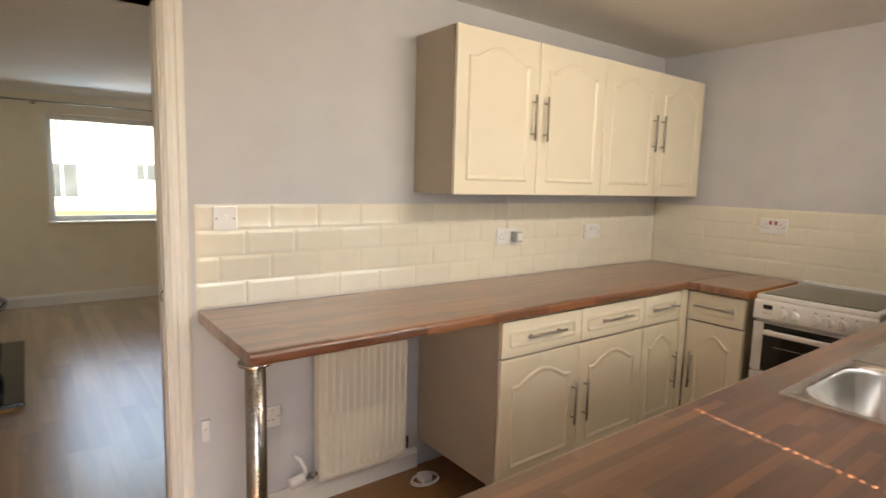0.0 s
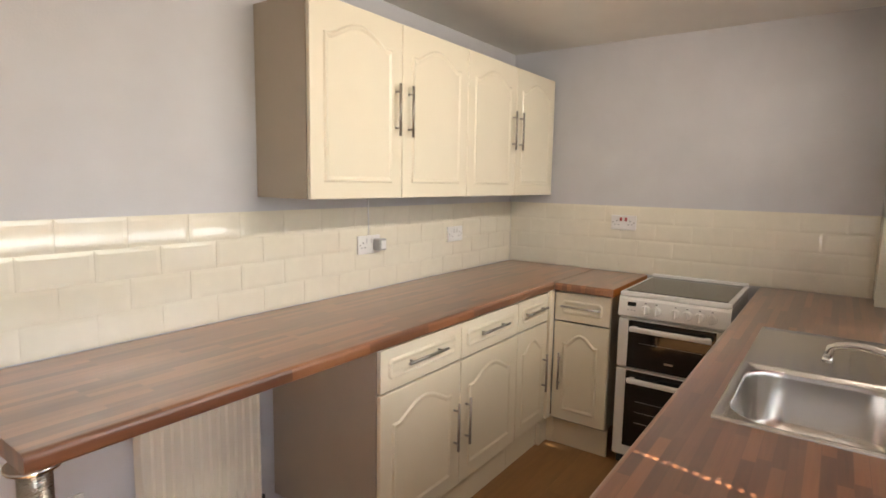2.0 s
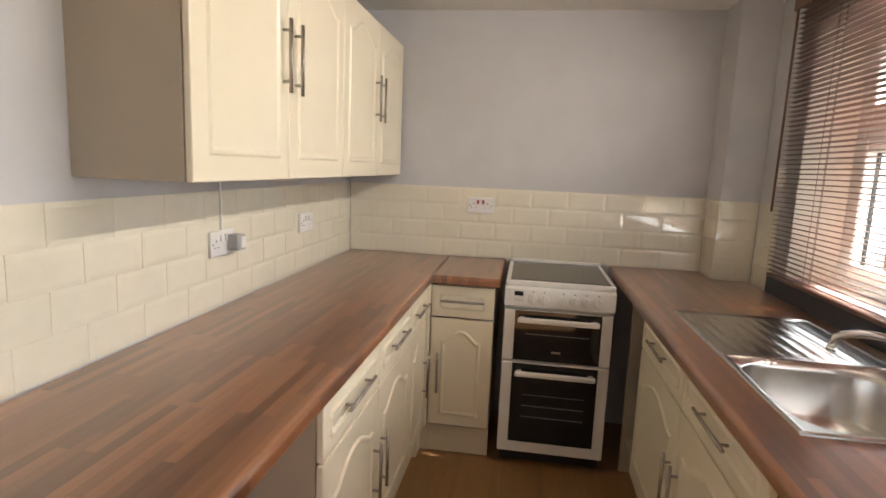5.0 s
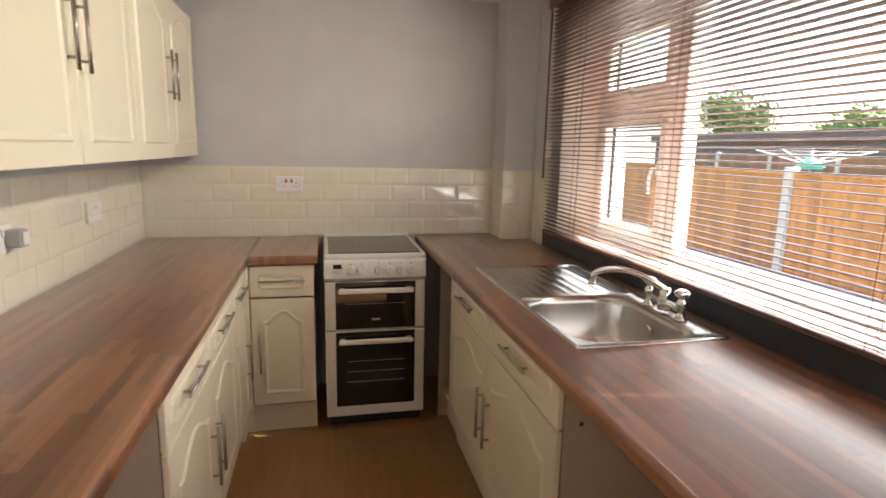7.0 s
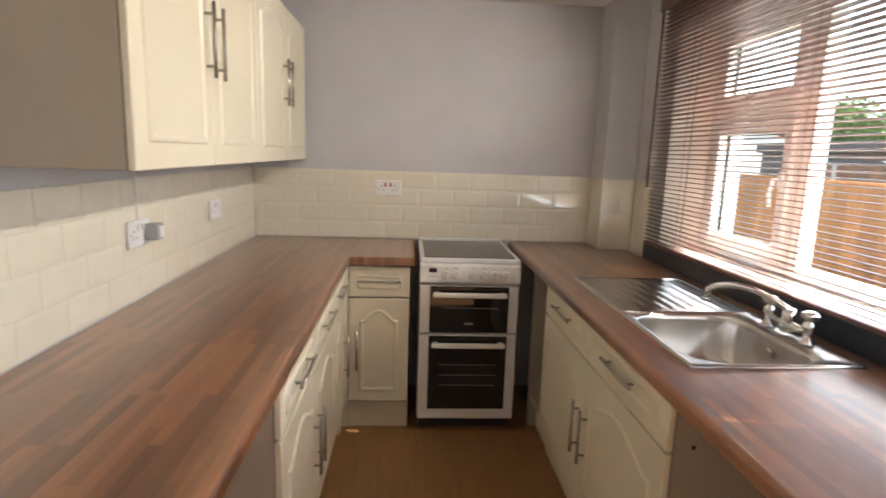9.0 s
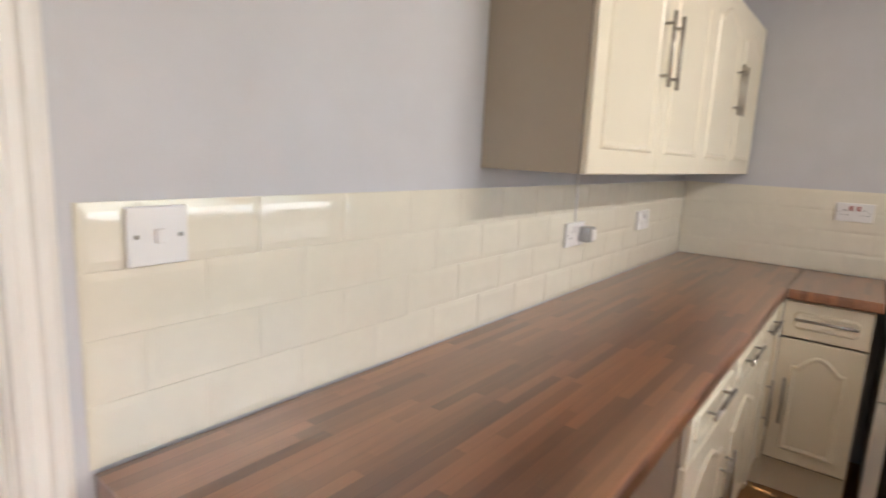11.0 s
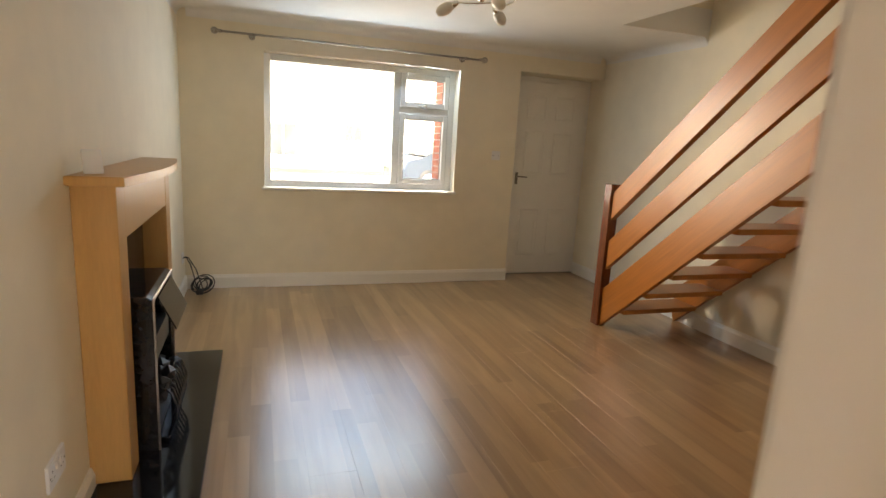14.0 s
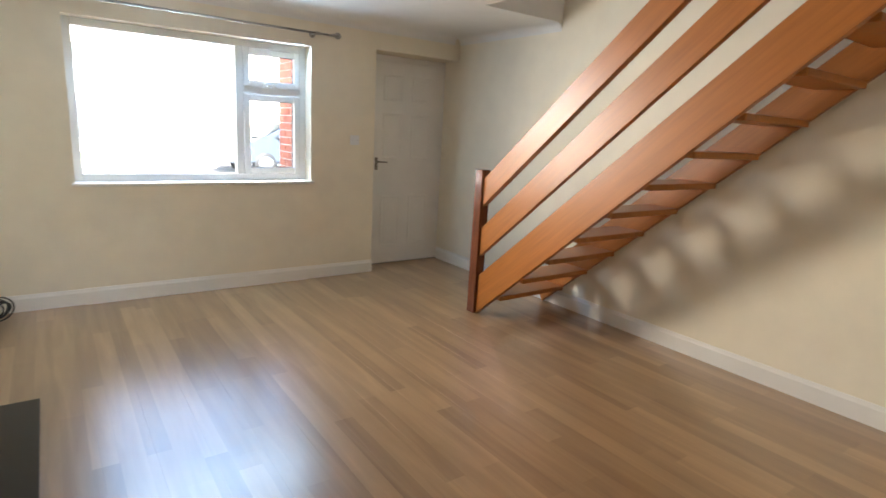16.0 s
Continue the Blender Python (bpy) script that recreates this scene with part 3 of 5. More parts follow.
def base_unit(origin, turn, fronts, width, depth, label, plinth=True, group="fitted base units", z_top=0.868, sink_hole=False):
    """fronts: widths and hinge handles side. Local: x along the run, y into the unit, face at y=0."""
    M = Matrix.Translation(origin) @ Matrix.Rotation(radians(turn), 4, "Z")
    u = thing("base_cabinet", origin, label, "cabinet", group)
    for nm, q in (("side_panel", (0, 0.02, 0.15, 0.018, depth, z_top)), ("side_panel", (width - 0.018, 0.02, 0.15, width, depth, z_top)),
                  ("base_panel", (0.018, 0.02, 0.15, width - 0.018, depth, 0.168)), ("back_panel", (0.018, depth - 0.01, 0.168, width - 0.018, depth, z_top)),
                  ("top_panel", (0.018, 0.021, z_top - 0.02, width - 0.018, depth - 0.01, z_top))):
        if nm == "top_panel" and sink_hole:
            continue
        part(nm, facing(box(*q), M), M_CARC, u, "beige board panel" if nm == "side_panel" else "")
    if plinth:
        part("plinth", facing(box(0, 0.045, 0.0, width, 0.063, 0.149, 0.002), M), M_DOOR, u)
    x = 0.0
    for w, side in fronts:
        m1 = M @ Matrix.Translation((x, 0, 0.705))
        place_front(u, m1, w, 0.155, False, (w / 2, 0.083, min(0.235, w - 0.09), False), "drawer_front")
        m2 = M @ Matrix.Translation((x, 0, 0.16))
        hx = w - 0.043 if side == "r" else 0.043
        place_front(u, m2, w, 0.54, True, (hx, 0.274, 0.202, True), "door")
        x += w
    return u


base_unit((1.0, -0.585, 0), 0, [(0.49, "r"), (0.49, "l")], 0.98, 0.575, "cream double base cabinet with arched doors and drawers")
base_unit((1.98, -0.585, 0), 0, [(0.335, "r")], 0.335, 0.575, "cream single base cabinet with arched door and drawer")
base_unit((2.365, -0.60, 0), -90, [(0.30, "l")], 0.30, 0.57, "narrow cream corner base cabinet beside the cooker")
uf = thing("corner_post", (2.345, -0.59, 0), "cream filler post where the base units meet", "filler")
part("post", box(2.3155, -0.599, 0.16, 2.364, -0.575, 0.866, 0.003), M_DOOR, uf)
part("plinth", box(2.3155, -0.56, 0, 2.424, -0.54, 0.149), M_DOOR, uf)
part("plinth", box(2.406, -0.5995, 0, 2.424, -0.5605, 0.149), M_DOOR, uf)
sink_unit = base_unit((2.16, -1.530, 0), 180, [(0.61, "r"), (0.61, "l")], 1.22, 0.55, "cream double sink base cabinet with arched doors and drawers", sink_hole=True)
# open gap beside the cooker, closed by a pale end panel
gap = thing("end_panel", (2.42, -1.6, 0), "beige board end panel beside the cooker", "panel")
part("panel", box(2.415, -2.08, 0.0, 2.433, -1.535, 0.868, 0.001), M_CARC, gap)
part("plinth", box(2.1615, -1.60, 0.0, 2.413, -1.585, 0.149), M_DOOR, gap)
part("shelf", box(2.1615, -2.08, 0.15, 2.4145, -1.55, 0.168, 0.001), M_CARC, gap)
for yy, zz in ((-1.60, 0.72), (-1.86, 0.45)):
    part("screw_cap", lathe([(0.006, 0.0005), (0.006, -0.001), (0.004, -0.002)], (0.94, yy, zz), "x", 12), M_BLACKM, sink_unit)


def wall_unit(x, label):
    w, h = 0.98, 0.70
    z0 = 1.355
    u = thing("wall_cabinet", (x, -0.28, z0), label, "cabinet", "wall cabinets above the worktop")
    bm = box(x + 0.001, -0.279, z0 + 0.002, x + w - 0.001, -0.0005, z0 + h - 0.002, 0.001)
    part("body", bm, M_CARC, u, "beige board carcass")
    for k, hx in ((0, w / 2 - 0.041), (1, 0.041)):
        M = Matrix.Translation((x + k * w / 2, -0.30, z0))
        place_front(u, M, w / 2, h, True, (hx, 0.355, 0.207, True), "door")


wall_unit(0.955, "cream double wall cabinet with arched doors, steel handles")
wall_unit(1.9355, "cream double wall cabinet with arched doors, steel handles")


# worktops
def worktop(x0, x1, y_front, y_back, axis="x"):
    z0, z1 = 0.869, 0.91
    s = 1 if y_front > y_back else -1
    r = 0.015
    pf = [(y_back, z0), (y_back, z1)]
    for k in range(6):
        a = math.pi / 2 * k / 5
        pf.append((y_front - s * r + s * r * math.sin(a), z1 - r + r * math.cos(a)))
    for k in range(4):
        a = math.pi / 2 * k / 3
        pf.append((y_front - s * 0.008 + s * 0.008 * math.cos(a), z0 + 0.008 - 0.008 * math.sin(a)))
    if axis == "x":
        return prism(pf, "x", x0, x1)
    return prism(pf, "y", x0, x1)


wt = thing("worktop", (1.4, -0.3, 0.869), "walnut butcher-block effect laminate worktop on cabinets and leg", "worktop")
part("top", worktop(0.003, XR - 0.001, -0.605, -0.012), M_TOP, wt)
w2 = thing("worktop", (2.6, -0.75, 0.869), "short walnut effect worktop section beside the cooker", "worktop")
part("top", worktop(-0.915, -0.609, 2.335, XR - 0.012, "y"), M_TOP, w2)
part("end_strip", box(2.345, -0.9185, 0.870, XR - 0.013, -0.9153, 0.908), M_MAHOG, w2)
jn = thing("joint_strip", (2.6, -0.607, 0.9), "thin aluminium worktop joint strip", "strip")
part("strip", box(2.337, -0.6095, 0.872, XR - 0.012, -0.6045, 0.9118, 0.0005), M_STEEL, jn)
wr = thing("worktop", (1.4, -1.8, 0.869), "walnut butcher-block effect laminate worktop with inset sink", "worktop")
SK = (0.995, 1.448, -1.985, -1.606)   # bowl cut-out
for a, b, c, d in ((-0.10, SK[0], -1.485, -2.116), (SK[1], XR - 0.001, -1.485, -2.116)):
    part("top", worktop(a, b, c, d), M_TOP, wr)
part("top", worktop(SK[0], SK[1], -1.485, SK[3]), M_TOP, wr)
part("top", box(SK[0], -2.116, 0.869, SK[1], SK[2], 0.91), M_TOP, wr)
up = thing("upstand", (1.3, -2.09, 0.91), "dark slate laminate upstand below the window", "upstand")
part("board", box(-0.10, -2.1335, 0.9105, 2.50, -2.114, 0.991, 0.002), M_NAVY, up)
sf = thing("side_panel", (0.0, -1.8, 0), "beige board side panel under the worktop", "panel")
part("panel", box(-0.095, -2.07, 0, -0.077, -1.52, 0.8685), M_CARC, sf)

leg = part("leg", tube([(0.034, -0.552, 0.012), (0.034, -0.552, 0.857)], 0.030, n=28), M_STEEL, wt, "round polished steel leg")
part("foot", lathe([(0.034, 0.0), (0.036, 0.004), (0.033, 0.012)], (0.034, -0.552, 0), n=28), M_CHROME, leg)
part("top_plate", lathe([(0.031, 0), (0.05, 0.004), (0.05, 0.0115)], (0.034, -0.552, 0.857), n=28), M_CHROME, leg)
bd = box(BD0, YW - 0.16, 0, BD0 + 0.03, YW - 0.09, 2.05)
bx(bd, BD1 - 0.03, YW - 0.16, 0, BD1, YW - 0.09, 2.05)
bx(bd, BD0 + 0.03, YW - 0.16, 2.02, BD1 - 0.03, YW - 0.09, 2.05)
structure("door_frame_back", bd, M_UPVC, "white uPVC frame of the open back doorway")

# ---- kitchen things ----
def cooker():
    x0, x1, y0, y1 = 2.345, 2.925, -1.443, -0.947
    c = thing("cooker", (2.6, -1.195, 0), "white freestanding electric cooker with black double oven", "cooker")
    part("body", box(x0 + 0.03, y0 + 0.003, 0.06, x1, y1 - 0.003, 0.885, 0.004), M_ENAMEL, c)
    part("plinth", box(x0 + 0.05, y0 + 0.012, 0.012, x1 - 0.02, y1 - 0.012, 0.06), M_BLACKM, c)
    for yy in (y0 + 0.04, y1 - 0.04):
        for xx in (x0 + 0.08, x1 - 0.06):
            part("foot", lathe([(0.018, 0), (0.018, 0.012)], (xx, yy, 0), n=12), M_BLACKM, c)
    hob = part("hob", box(x0 + 0.012, y0, 0.885, x1, y1, 0.908, 0.006, 2), M_ENAMEL, c)
    part("glass", box(x0 + 0.04, y0 + 0.022, 0.9075, x1 - 0.04, y1 - 0.022, 0.9115, 0.001), M_HOB, hob, "dark ceramic hob glass")
    part("splash_lip", box(x1 - 0.02, y0 + 0.004, 0.908, x1 - 0.002, y1 - 0.004, 0.925, 0.004), M_ENAMEL, hob)
    fas = part("control_panel", prism([(x0 + 0.012, 0.884), (x0 + 0.002, 0.872), (x0 - 0.006, 0.795), (x0 + 0.002, 0.786), (x0 + 0.06, 0.786), (x0 + 0.06, 0.884)], "y", y0, y1), M_ENAMEL, c)
    n = Vector((-1, 0, 0.1)).normalized()
    for yy, big in ((-1.075, 1), (-1.125, 1), (-1.21, 1), (-1.262, 1), (-1.315, 1), (-1.367, 1)):
        p = Vector((x0 - 0.002, yy, 0.831))
        kn = part("knob", tube([p, p + n * 0.006, p + n * 0.0061, p + n * 0.024], 0.0235, n=20, r_end=0.0185), M_ENAMEL, fas, "white control knob")
        part("grip", box(p.x - 0.034, yy - 0.005, 0.812, p.x - 0.018, yy + 0.005, 0.855, 0.002), M_ENAMEL, kn)
        part("mark", box(x0 - 0.0035, yy - 0.004, 0.861, x0 + 0.0015, yy + 0.004, 0.864), M_BLACKM, fas)
    part("display", box(x0 - 0.0055, -1.03, 0.842, x0 + 0.004, -0.99, 0.862, 0.001), M_BGLASS, fas, "black clock display")
    for k in range(3):
        yy = -0.995 - k * 0.015
        part("button", lathe([(0.0035, -0.002), (0.0035, 0.006)], (x0 - 0.0055, yy, 0.822), "x", 10), M_PLGREY, fas)

    def oven(zb, zt, hz, rack):
        d = part("oven_door", box(x0 + 0.003, y0 + 0.002, zb, x0 + 0.03, y1 - 0.002, zt, 0.004), M_ENAMEL, c)
        part("door_glass", box(x0 - 0.001, y0 + 0.052, zb + (0.055 if zb < 0.3 else 0.004), x0 + 0.006, y1 - 0.052, zt - 0.004, 0.001), M_BGLASS, d, "black oven door glass")
        w0, w1 = zb + 0.13 if zb < 0.3 else zb + 0.085, zt - 0.10 if zb < 0.3 else zt - 0.065
        part("viewing_window", box(x0 - 0.0022, y0 + 0.10, w0, x0 - 0.0006, y1 - 0.10, w1, 0.0004), M_BGLASS, d, "dark tinted viewing window")
        for k in range(rack):
            zz = w0 + (w1 - w0) * (k + 1) / (rack + 1)
            part("rack_line", tube([(x0 - 0.003, y0 + 0.105, zz), (x0 - 0.003, y1 - 0.105, zz)], 0.0012, n=6), M_PLGREY, d)
        h = part("door_handle", box(x0 - 0.042, y0 + 0.065, hz - 0.013, x0 - 0.022, y1 - 0.065, hz + 0.013, 0.007, 2), M_ENAMEL, d, "white bar handle")
        for yy in (y0 + 0.085, y1 - 0.085):
            part("bracket", box(x0 - 0.024, yy - 0.012, hz - 0.010, x0 - 0.0005, yy + 0.012, hz + 0.010, 0.002), M_ENAMEL, h)
        return d

    top = oven(0.532, 0.775, 0.735, 1)
    part("badge", box(x0 - 0.0028, -1.215, 0.578, x0 - 0.0008, -1.175, 0.588), M_STEEL, top, "small silver badge")
    oven(0.075, 0.522, 0.478, 3)


cooker()


def rrect(x0, y0, x1, y1, r, z, n=7):
    pts = []
    for cx, cy, a0 in ((x1 - r, y1 - r, 0), (x0 + r, y1 - r, 90), (x0 + r, y0 + r, 180), (x1 - r, y0 + r, 270)):
        for k in range(n):
            a = radians(a0 + 90 * k / (n - 1))
            pts.append((cx + r * math.cos(a), cy + r * math.sin(a), z))
    return pts


def loops_mesh(loops, close=True, bm=None):
    bm = bm or bmesh.new()
    rings = [[bm.verts.new(p) for p in lp] for lp in loops]
    for a, b in zip(rings, rings[1:]):
        n = len(a)
        for k in range(n):
            f = bm.faces.new((a[k], a[(k + 1) % n], b[(k + 1) % n], b[k]))
            f.smooth = True
    if close:
        bm.faces.new(rings[-1])
    bmesh.ops.recalc_face_normals(bm, faces=bm.faces[:])
    return bm


def sink():
    s = thing("sink", (1.2, -1.78, 0.91), "stainless steel inset sink with single bowl and drainer", "sink")
    bx0, by0, bx1, by1 = 0.985, -2.06, 1.465, -1.592
    x0, y0, x1, y1 = 1.008, -1.968, 1.436, -1.618
    L = [rrect(bx0 - 0.001, by0, bx1, by1, 0.004, 0.9102), rrect(bx0, by0, bx1, by1, 0.006, 0.9165), rrect(bx0 + 0.008, by0 + 0.008, bx1 - 0.002, by1 - 0.008, 0.008, 0.9175),
         rrect(bx0 + 0.014, by0 + 0.014, bx1 - 0.003, by1 - 0.014, 0.01, 0.9145), rrect(x0 - 0.006, y0 - 0.006, x1 + 0.006, y1 + 0.006, 0.105, 0.9145), rrect(x0 - 0.002, y0 - 0.002, x1 + 0.002, y1 + 0.002, 0.10, 0.909),
         rrect(x0, y0, x1, y1, 0.098, 0.895), rrect(x0 + 0.012, y0 + 0.012, x1 - 0.012, y1 - 0.012, 0.09, 0.78), rrect(x0 + 0.03, y0 + 0.03, x1 - 0.03, y1 - 0.03, 0.075, 0.758), rrect(x0 + 0.06, y0 + 0.06, x1 - 0.06, y1 - 0.06, 0.05, 0.753)]
    part("bowl", loops_mesh(L), M_SINK, s)
    part("waste", lathe([(0.042, 0.0), (0.04, 0.004), (0.022, 0.003), (0.02, -0.001)], (1.22, -1.81, 0.7535), n=24), M_CHROME, s)
    part("overflow", lathe([(0.014, 0.0), (0.016, 0.003), (0.012, 0.006)], (1.22, -1.9585, 0.865), "y", 16), M_CHROME, s)
    dx0, dx1 = 1.4655, 1.975
    # drainer with pressed ribs and a raised rim
    bm = bmesh.new()
    cols = []
    ny = 90
    for j in range(ny + 1):
        y = by0 + (by1 - by0) * j / ny
        u = min(j, ny - j) / ny * (by1 - by0)
        z = 0.9105 if u < 0.001 else 0.9170 if u < 0.013 else 0.9140
        if 0.05 < u:
            z += 0.0022 * (0.5 + 0.5 * math.cos(2 * math.pi * (y - by0) / 0.042)) ** 2
        flat = 0.914 if u >= 0.013 else z
        cols.append([bm.verts.new((x, y, zz)) for x, zz in ((dx0, flat), (dx0 + 0.05, flat), (dx0 + 0.075, z), (dx1 - 0.06, z), (dx1 - 0.04, flat), (dx1 - 0.012, flat), (dx1 - 0.007, max(z, 0.917) if u > 0.001 else z), (dx1 - 0.001, 0.9165 if u > 0.001 else z), (dx1, 0.9102))])
    for a, b in zip(cols, cols[1:]):
        for k in range(len(a) - 1):
            f = bm.faces.new((a[k], a[k + 1], b[k + 1], b[k]))
            f.smooth = True
    bmesh.ops.recalc_face_normals(bm, faces=bm.faces[:])
    part("drainer", bm, M_SINK, s)


sink()


def mixer_tap():
    zc = 0.9165
    t = thing("mixer_tap", (1.33, -1.99, zc), "chrome kitchen mixer tap with two cross handles", "tap")
    part("bridge", tube([(1.15, -2.016, zc + 0.035), (1.32, -2.016, zc + 0.035)], 0.010, n=14), M_CHROME, t)
    for xx in (1.15, 1.32):
        p = part("pillar", lathe([(0.021, 0), (0.021, 0.005), (0.013, 0.010), (0.012, 0.036), (0.016, 0.044), (0.016, 0.058), (0.010, 0.065), (0.010, 0.070), (0.018, 0.075), (0.019, 0.090), (0.012, 0.096)], (xx, -2.016, zc), n=20), M_CHROME, t)
        for k in range(4):
            a = math.pi / 4 + k * math.pi / 2
            part("lobe", lathe([(0.005, 0.0), (0.007, 0.003), (0.007, 0.012), (0.004, 0.016)], (xx + 0.016 * math.cos(a), -2.016 + 0.016 * math.sin(a), zc + 0.075), n=10), M_CHROME, p)
    part("hub", lathe([(0.02, 0.01), (0.022, 0.03), (0.018, 0.06), (0.016, 0.08)], (1.235, -2.016, zc), n=20), M_CHROME, t)
    e = Vector((1.30, -1.80, zc + 0.12))
    b = Vector((1.235, -2.016, zc + 0.075))
    pts = []
    for k in range(15):
        u = k / 14
        p = b.lerp(e, u)
        p.z = b.z + 0.062 * math.sin(math.pi * min(1, u * 1.15) * 0.62) + (0 if u < 0.9 else -0.012 * (u - 0.9) / 0.1)
        pts.append(p)
    pts.append(pts[-1] + Vector((0.006, 0.004, -0.026)))
    part("spout", tube(pts, 0.0098, n=14), M_CHROME, t)
    part("nozzle", tube([pts[-1], pts[-1] + Vector((0.002, 0.001, -0.012))], 0.012, n=14), M_CHROME, t)


mixer_tap()


def socket_plate(name, c, right, out, w, h, label, rockers=2, pins=True, red=False):
    """A wall plate centred at c, with unit vectors along its width and out of the wall."""
    right, out = Vector(right), Vector(out)
    c = Vector(c)
    s = thing(name, c, label, "switch" if not pins else "socket")

    def blk(a0, a1, z0, z1, d0, d1, bev=0.0):
        bm = box(a0, d0, z0, a1, d1, z1, bev, 2 if bev else 1)
        m = Matrix(((right.x, out.x, 0, c.x), (right.y, out.y, 0, c.y), (right.z, out.z, 1, c.z), (0, 0, 0, 1)))
        bmesh.ops.transform(bm, matrix=m, verts=bm.verts[:])
        bmesh.ops.recalc_face_normals(bm, faces=bm.faces[:])
        return bm

    part("plate", blk(-w / 2, w / 2, -h / 2, h / 2, 0.0003, 0.010, 0.0025), M_PLASTIC, s)
    xs = [0.0] if rockers == 1 else [-w * 0.10, w * 0.10]
    for x in xs[:rockers]:
        part("rocker", blk(x - 0.006, x + 0.006, (-0.011 if not pins else 0.008), (0.011 if not pins else 0.030), 0.010, 0.0165, 0.0015), M_RED if red else M_PLASTIC, s)
    for x in (-w / 2 + 0.012, w / 2 - 0.012):
        part("screw", blk(x - 0.003, x + 0.003, -0.003, 0.003, 0.010, 0.0112, 0.0008), M_DARKM, s)
    if pins:
        for x in ([-w * 0.27, w * 0.27] if rockers == 2 else [0.0]):
            part("earth_slot", blk(x - 0.002, x + 0.002, 0.006, 0.014, 0.0098, 0.0103), M_BLACKM, s)
            part("pin_slot", blk(x - 0.014, x - 0.008, -0.014, -0.010, 0.0098, 0.0103), M_BLACKM, s)
            part("pin_slot", blk(x + 0.008, x + 0.014, -0.014, -0.010, 0.0098, 0.0103), M_BLACKM, s)
    return s


YT = -0.0072
sa = socket_plate("double_socket", (1.55, YT, 1.128), (1, 0, 0), (0, -1, 0), 0.146, 0.086, "white double socket with a plugged-in adaptor")
ad = thing("plug_adaptor", (1.60, YT - 0.012, 1.12), "grey and white plug adaptor in the socket", "plug")
part("body", box(1.572, YT - 0.055, 1.10, 1.622, YT - 0.0105, 1.155, 0.006, 2), M_PLGREY, ad)
part("top_face", box(1.580, YT - 0.060, 1.108, 1.614, YT - 0.0552, 1.147, 0.002), M_PLASTIC, ad)
cd = thing("cable", (1.55, -0.012, 1.2), "thin white cable running up to the wall cabinet", "cable")
part("wire", tube([(1.552, YT - 0.003, 1.172), (1.552, YT - 0.003, 1.25), (1.549, YT - 0.003, 1.30), (1.55, YT - 0.003, 1.354)], 0.003, n=8), M_PLASTIC, cd)
socket_plate("double_socket", (2.263, YT, 1.132), (1, 0, 0), (0, -1, 0), 0.146, 0.086, "white double socket on the tiled wall")
socket_plate("cooker_switch", (XR - 0.0072, -0.764, 1.206), (0, -1, 0), (-1, 0, 0), 0.146, 0.086, "white cooker control socket with red rockers", red=True)
socket_plate("light_switch", (0.106, YT, 1.251), (1, 0, 0), (0, -1, 0), 0.088, 0.088, "white single rocker light switch on tiles", 1, False)
socket_plate("single_socket", (0.27, 0, 0.434), (1, 0, 0), (0, -1, 0), 0.086, 0.086, "white single socket low on the grey wall", 1)
socket_plate("blank_plate", (0.02, 0, 0.44), (1, 0, 0), (0, -1, 0), 0.03, 0.086, "narrow white blanking plate low on the wall", 1, False)
socket_plate("fused_switch", (2.515, YW, 1.427), (-1, 0, 0), (0, 1, 0), 0.07, 0.086, "white fused switch beside the window blind", 1, False)


def radiator():
    r = thing("radiator", (0.67, -0.07, 0.13), "cream ribbed panel radiator under the worktop", "radiator")
    x0, x1, z0, z1 = 0.455, 0.885, 0.125, 0.70
    ribs = 13
    pf = []
    w = (x1 - x0) / ribs
    for k in range(ribs):
        a = x0 + k * w
        pf += [(a, -0.083), (a + w * 0.22, -0.083), (a + w * 0.36, -0.074), (a + w * 0.86, -0.074)]
    pf += [(x1, -0.083), (x1, -0.068), (x0, -0.068)]
    part("panel", prism(pf, "z", z0 + 0.02, z1 - 0.02), M_RAD, r)
    part("top_seam", box(x0, -0.080, z1 - 0.02, x1, -0.071, z1, 0.003), M_RAD, r)
    part("bottom_seam", box(x0, -0.080, z0, x1, -0.071, z0 + 0.02, 0.003), M_RAD, r)
    part("side_cover", box(x0 - 0.004, -0.082, z0, x0, -0.028, z1, 0.001), M_RAD, r)
    for xx in (x0 + 0.09, x1 - 0.09):
        part("bracket", box(xx - 0.015, -0.068, z0 + 0.05, xx + 0.015, 0.0, z0 + 0.10, 0.002), M_STEEL, r)
    v = thing("radiator_valve", (0.40, -0.06, 0.15), "white thermostatic valve on a chrome stem", "valve")
    part("stem", tube([(0.455, -0.055, 0.155), (0.395, -0.055, 0.155)], 0.010, n=12), M_DARKM, v)
    part("nut", tube([(0.44, -0.055, 0.155), (0.425, -0.055, 0.155)], 0.015, n=6), M_CHROME, v)
    part("head", tube([(0.395, -0.055, 0.155), (0.38, -0.055, 0.152), (0.33, -0.055, 0.142)], 0.021, n=16, r_end=0.024), M_PLASTIC, v, "white plastic valve head")
    part("pipe", tube([(0.40, -0.055, 0.155), (0.40, -0.05, 0.19), (0.385, -0.035, 0.225), (0.37, -0.012, 0.235), (0.37, 0.0, 0.235)], 0.009, n=10), M_PLASTIC, v)
    lv = thing("lockshield_valve", (0.91, -0.06, 0.15), "small dark lockshield valve", "valve")
    part("stem", tube([(0.885, -0.055, 0.16), (0.905, -0.055, 0.16)], 0.009, n=10), M_DARKM, lv)
    part("cap", tube([(0.908, -0.055, 0.145), (0.908, -0.055, 0.20)], 0.010, n=12), M_BLACKM, lv)


